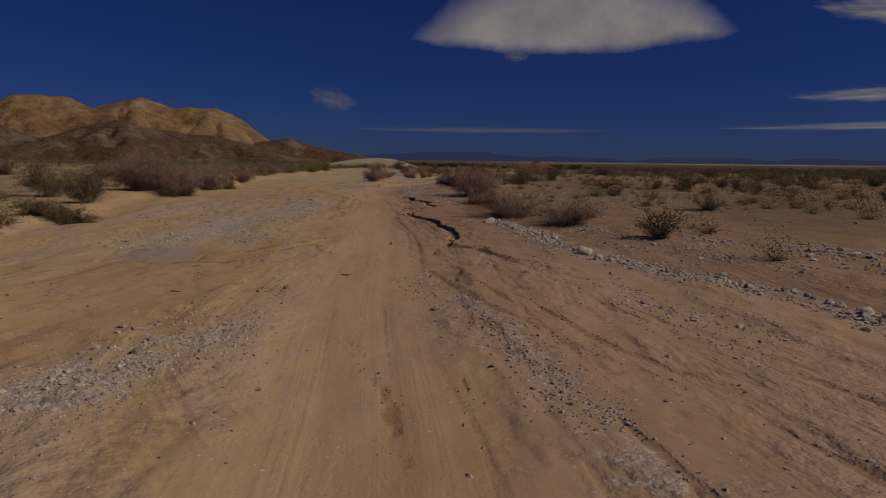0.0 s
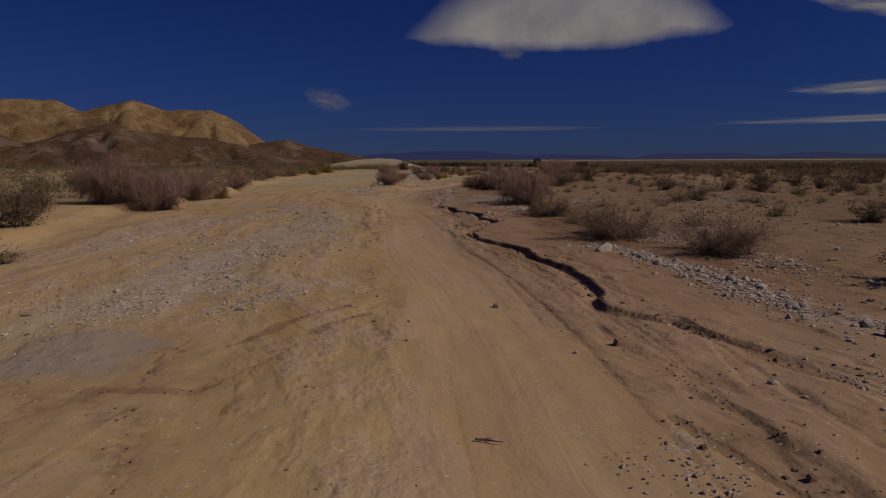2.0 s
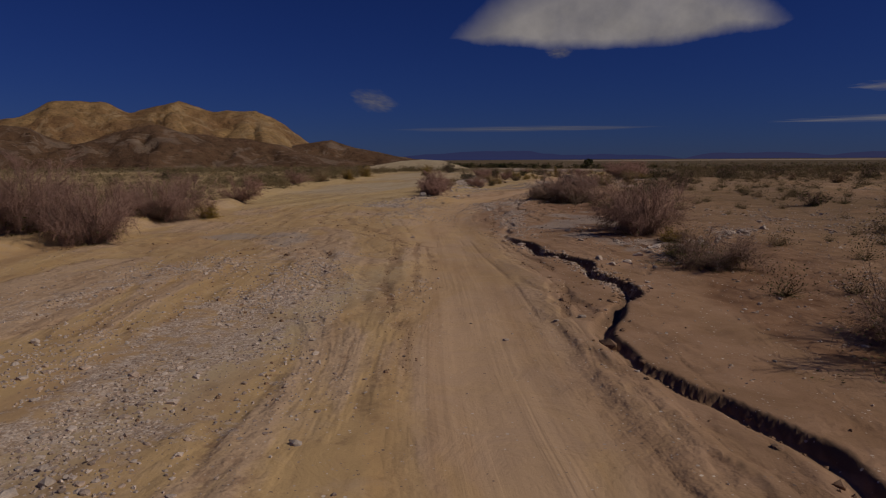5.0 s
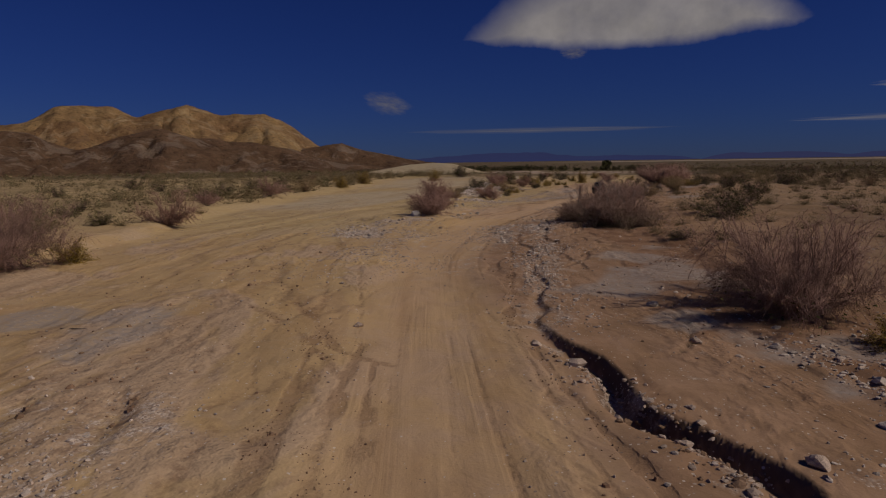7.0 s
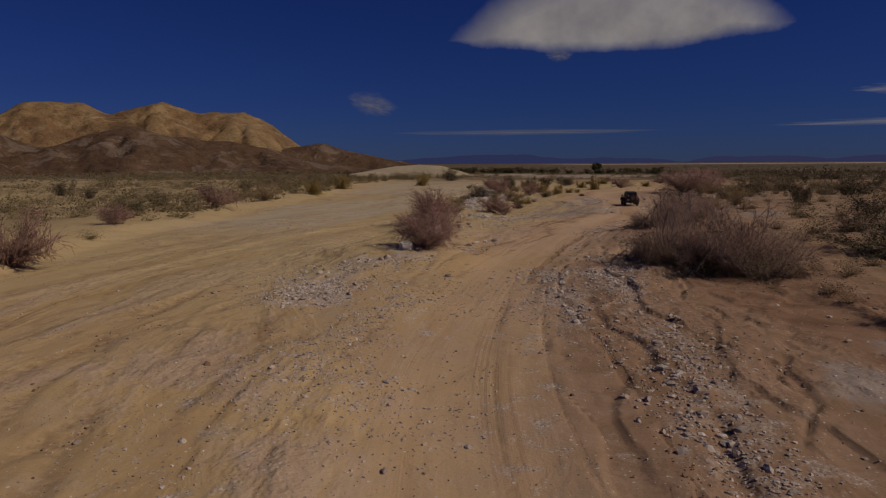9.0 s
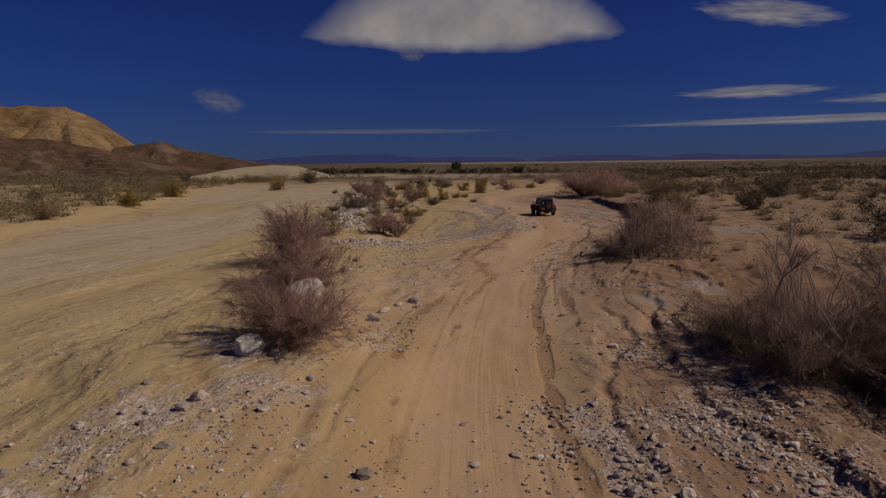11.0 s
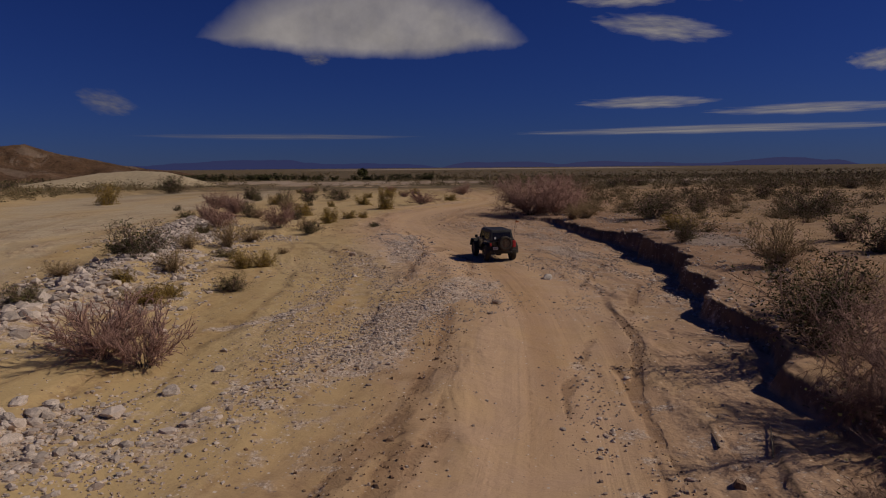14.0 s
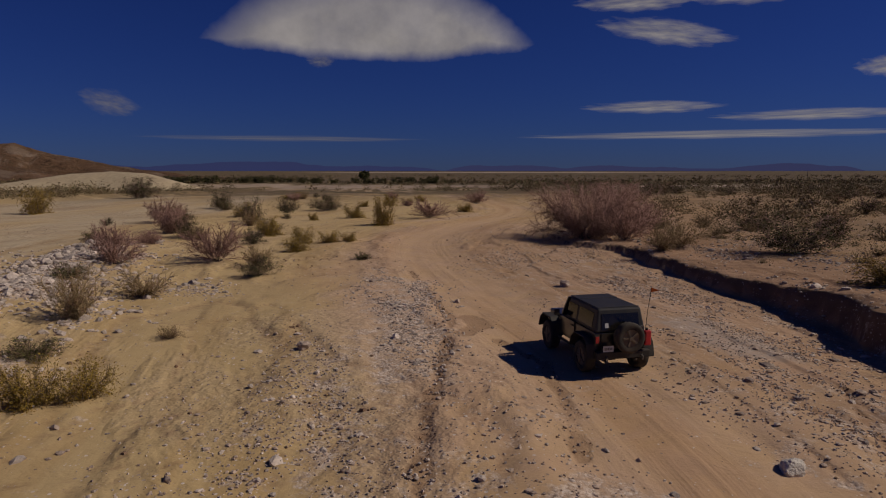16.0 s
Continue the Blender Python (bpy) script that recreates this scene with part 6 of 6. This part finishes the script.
def wheel_tyre(r, width):
    bm = bmesh.new()
    n = 40
    prof = [(0.58 * r, -0.42), (0.80 * r, -0.50), (0.94 * r, -0.47), (r, -0.36), (r, 0.36), (0.94 * r, 0.47), (0.80 * r, 0.50), (0.58 * r, 0.42)]
    rings = []
    for i in range(n):
        a = 2 * math.pi * i / n
        lug = 1.0 if i % 2 else 0.965
        rings.append([bm.verts.new((w * width, math.cos(a) * q * (lug if q > 0.9 * r else 1), math.sin(a) * q * (lug if q > 0.9 * r else 1))) for q, w in prof])
    for i in range(n):
        a, b = rings[i], rings[(i + 1) % n]
        for k in range(len(prof) - 1):
            bm.faces.new((a[k], a[k + 1], b[k + 1], b[k]))
    bmesh.ops.recalc_face_normals(bm, faces=bm.faces[:])
    return bm


def wheel_rim(r, width):
    bm = bmesh.new()
    bmesh.ops.create_cone(bm, segments=28, cap_ends=True, radius1=0.60 * r, radius2=0.60 * r, depth=width * 0.7, matrix=Matrix.Rotation(math.pi / 2, 4, "Y"))
    for side in (-1, 1):
        for k in range(5):
            a = 2 * math.pi * k / 5
            m = Matrix.Translation((side * width * 0.36, math.cos(a) * 0.33 * r, math.sin(a) * 0.33 * r)) @ Matrix.Rotation(a, 4, "X") @ Matrix.Diagonal((0.05, 0.42 * r, 0.13 * r, 1))
            bmesh.ops.create_cube(bm, size=1.0, matrix=m)
        bmesh.ops.create_cone(bm, segments=12, cap_ends=True, radius1=0.14 * r, radius2=0.11 * r, depth=0.06, matrix=Matrix.Translation((side * width * 0.40, 0, 0)) @ Matrix.Rotation(math.pi / 2, 4, "Y"))
    return bm


def flare(r, width, thick):
    """A wheel arch: a bent band with flat ends."""
    bm = bmesh.new()
    pts = [(-1.35, -0.15), (-1.12, 0.72), (-0.72, 1.12), (0.72, 1.12), (1.12, 0.78), (1.45, 0.1)]
    rows = [[bm.verts.new((x, p * r, q * r + dz)) for x in (-width / 2, width / 2) for dz in (0, thick)] for p, q in pts]
    for a, b in zip(rows, rows[1:]):
        for i, j in ((0, 1), (1, 3), (3, 2), (2, 0)):
            bm.faces.new((a[i], a[j], b[j], b[i]))
    for a in (rows[0], rows[-1]):
        bm.faces.new((a[0], a[1], a[3], a[2]))
    bmesh.ops.recalc_face_normals(bm, faces=bm.faces[:])
    bmesh.ops.bevel(bm, geom=bm.edges[:], offset=0.012, segments=1, affect="EDGES")
    return bm


def rod(points, r, n=8):
    bm = bmesh.new()
    for a, b in zip(points, points[1:]):
        a, b = Vector(a), Vector(b)
        m = Matrix.Translation((a + b) / 2) @ (b - a).to_track_quat("Z", "Y").to_matrix().to_4x4()
        bmesh.ops.create_cone(bm, segments=n, cap_ends=True, radius1=r, radius2=r, depth=(b - a).length + r, matrix=m)
    return bm


def build_car(x, y, yaw):
    car = tagged(new("off_road_car"), "black two-door off-road car with hardtop and spare wheel", "car")
    R, W = 0.44, 0.30
    tub = box(-0.76, 0.76, -1.70, 0.72, 0.62, 1.20, 0.035, (0.015, 0.02, 0.0))
    body = part("body", tub, CAR_PAINT, car, "glossy black body tub")
    part("frame", box(-0.45, 0.45, -1.72, 1.75, 0.46, 0.64, 0.02), PLASTIC, car)
    hood = box(-0.70, 0.70, 0.70, 1.78, 0.66, 1.16, 0.04, (0.07, 0.0, 0.03))
    part("hood", hood, CAR_PAINT, car)
    part("grille", box(-0.60, 0.60, 1.76, 1.84, 0.66, 1.12, 0.02, (0.05, 0, 0.02)), CAR_PAINT, car)
    part("front_bumper", box(-0.80, 0.80, 1.90, 2.08, 0.56, 0.76, 0.03), PLASTIC, car)
    part("rear_bumper", box(-0.78, 0.78, -1.92, -1.72, 0.52, 0.72, 0.025), PLASTIC, car, "black steel rear bumper")
    top = part("hardtop", box(-0.73, 0.73, -1.70, 0.30, 1.21, 1.84, 0.05, (0.10, 0.13, 0.10)), TOP_BLACK, car, "black removable hardtop")
    part("roof_panel", box(-0.60, 0.60, -0.30, 0.28, 1.835, 1.862, 0.012), TOP_BLACK, top)
    part("roof_panel", box(-0.60, 0.60, -1.50, -0.32, 1.835, 1.856, 0.012), TOP_BLACK, top)
    # windscreen frame and glass
    scr = box(-0.70, 0.70, 0.34, 0.42, 1.18, 1.80, 0.02)
    for v in scr.verts:
        v.co.y += 0.34 * (1.80 - v.co.z) / 0.62
        v.co.x *= 1 - 0.10 * (v.co.z - 1.18) / 0.62
    part("windscreen_frame", scr, CAR_PAINT, car)
    gl = box(-0.62, 0.62, 0.435, 0.45, 1.26, 1.72, 0.0)
    for v in gl.verts:
        v.co.y += 0.34 * (1.80 - v.co.z) / 0.62
    part("windscreen", gl, GLASS_DARK, car)
    # side windows lie just proud of the leaning hardtop
    for s in (-1, 1):
        for y0, y1, name in ((-1.42, -0.52, "rear_side_window"), (-0.40, 0.22, "door_window")):
            g = box(-0.004, 0.004, y0, y1, 1.30, 1.70, 0.0)
            for v in g.verts:
                v.co.x += s * (0.735 - 0.1 * (v.co.z - 1.21) / 0.63)
            part(name, g, GLASS_DARK, car, "tinted side window")
        door = part("door", box(min(s * 0.752, s * 0.785), max(s * 0.752, s * 0.785), -0.42, 0.55, 0.70, 1.22, 0.012), CAR_PAINT, car, "black door with a tube handle")
        part("handle", box(min(s * 0.785, s * 0.81), max(s * 0.785, s * 0.81), -0.36, -0.20, 1.08, 1.12, 0.006), PLASTIC, door)
        part("hinge", box(min(s * 0.785, s * 0.80), max(s * 0.785, s * 0.80), 0.50, 0.58, 1.02, 1.08, 0.005), PLASTIC, door)
        mir = part("mirror", box(min(s * 0.86, s * 1.02), max(s * 0.86, s * 1.02), 0.46, 0.56, 1.22, 1.40, 0.02), PLASTIC, car)
        part("mirror_arm", rod([(s * 0.76, 0.52, 1.20), (s * 0.90, 0.51, 1.26)], 0.018), PLASTIC, mir)
        part("step_bar", rod([(s * 0.80, -0.78, 0.52), (s * 0.80, 0.78, 0.52)], 0.04, 10), PLASTIC, car)
        tail = part("tail_light", box(min(s * 0.64, s * 0.775), max(s * 0.64, s * 0.775), -1.755, -1.69, 0.92, 1.14, 0.012), PLASTIC, car)
        part("lens", box(min(s * 0.66, s * 0.76), max(s * 0.66, s * 0.76), -1.775, -1.75, 0.94, 1.12, 0.008), RED_LENS, tail, "red lens")
        part("shackle", rod([(s * 0.52, -1.93, 0.60), (s * 0.52, -2.00, 0.57), (s * 0.52, -1.99, 0.50), (s * 0.52, -1.93, 0.50)], 0.018), STEEL, car, "grey tow shackle")
        for yy in (-1.18, 1.24):
            fl = part("fender_flare", flare(R, 0.30, 0.045), PLASTIC, car)
            fl.location = (s * 0.84, yy, R + 0.10)
            wh = new("wheel")
            wh.parent = car
            wh.location = (s * 0.80, yy, R)
            part("tyre", wheel_tyre(R, W), RUBBER, wh, "chunky off-road tyre", True)
            part("rim", wheel_rim(R, W), RIM_MAT, wh)
        part("headlight", rod([(s * 0.42, 1.80, 0.95), (s * 0.42, 1.87, 0.95)], 0.11, 20), STEEL, car)
        part("turn_signal", box(min(s * 0.74, s * 0.86), max(s * 0.74, s * 0.86), 1.55, 1.68, 0.98, 1.04, 0.01), RED_LENS, car)
    part("axle", rod([(-0.7, -1.18, R), (0.7, -1.18, R)], 0.06, 10), PLASTIC, car)
    part("differential", box(-0.18, 0.10, -1.34, -1.02, 0.30, 0.58, 0.06), PLASTIC, car)
    part("axle", rod([(-0.7, 1.24, R), (0.7, 1.24, R)], 0.06, 10), PLASTIC, car)
    # tailgate with window, spare wheel, plate
    gate = part("tailgate", box(-0.58, 0.58, -1.735, -1.69, 0.70, 1.19, 0.012), CAR_PAINT, car, "black tailgate")
    win = box(-0.56, 0.56, -1.712, -1.70, 1.27, 1.70, 0.0)
    for v in win.verts:
        v.co.y += 0.13 * (v.co.z - 1.21) / 0.63
        v.co.x *= 1 - 0.1 * (v.co.z - 1.27)
    rear = part("rear_window", win, GLASS_DARK, car, "tinted rear window")
    stick = box(-0.46, -0.36, -1.725, -1.715, 1.33, 1.45, 0.0)
    for v in stick.verts:
        v.co.y += 0.13 * (v.co.z - 1.21) / 0.63
    part("sticker", stick, WHITE_MARK, rear, "small white sticker")
    part("spare_carrier", box(0.0, 0.24, -1.80, -1.73, 0.95, 1.15, 0.02), PLASTIC, car)
    spare = new("spare_wheel")
    spare.parent = car
    spare.location, spare.rotation_euler = (0.12, -1.94, 1.10), (0, 0, math.pi / 2)
    part("tyre", wheel_tyre(0.42, 0.27), RUBBER, spare, "chunky spare tyre", True)
    part("rim", wheel_rim(0.42, 0.27), RIM_MAT, spare, "dusty brown spare rim")
    plate = part("number_plate", box(-0.62, -0.32, -1.945, -1.93, 0.74, 0.90, 0.004), WHITE_MARK, car, "white number plate")
    for k in range(5):
        part("bar", box(-0.585 + 0.048 * k, -0.555 + 0.048 * k, -1.951, -1.944, 0.785, 0.855, 0.0), GREY_BAR, plate)
    part("plate_bracket", box(-0.60, -0.34, -1.932, -1.73, 0.70, 0.76, 0.006), PLASTIC, car)
    can = part("fuel_can", box(0.58, 0.76, -1.98, -1.79, 0.86, 1.26, 0.03), RED_CAN, car, "red plastic fuel can")
    part("cap", rod([(0.67, -1.88, 1.26), (0.67, -1.88, 1.30)], 0.035, 10), PLASTIC, can)
    part("grab_handle", rod([(0.48, -1.76, 1.26), (0.50, -1.80, 1.36), (0.58, -1.80, 1.36), (0.60, -1.76, 1.26)], 0.014), STEEL, car)
    mast = part("antenna", rod([(0.72, -1.72, 1.15), (0.74, -1.76, 1.75), (0.80, -1.82, 2.42)], 0.008, 6), PLASTIC, car)
    bm = bmesh.new()
    v = [bm.verts.new(c) for c in ((0.79, -1.82, 2.42), (0.78, -1.81, 2.28), (1.02, -1.86, 2.33))]
    f = bm.faces.new(v)
    ex = bmesh.ops.extrude_face_region(bm, geom=[f])
    for g in ex["geom"]:
        if isinstance(g, bmesh.types.BMVert):
            g.co.y += 0.006
    part("flag", bm, FLAG_MAT, mast, "small orange pennant")
    part("exhaust", rod([(0.40, -1.5, 0.50), (0.40, -1.86, 0.47)], 0.03, 10), STEEL, car)
    part("steering_wheel", rod([(-0.55, 0.30, 1.20), (-0.20, 0.30, 1.20)], 0.02), PLASTIC, car)
    car.matrix_basis = Matrix.Translation((x, y, z_at(x, y) - 0.02)) @ Matrix.Rotation(radians(yaw), 4, "Z")
    return car


build_car(-11.05, 166.85, 4.0)
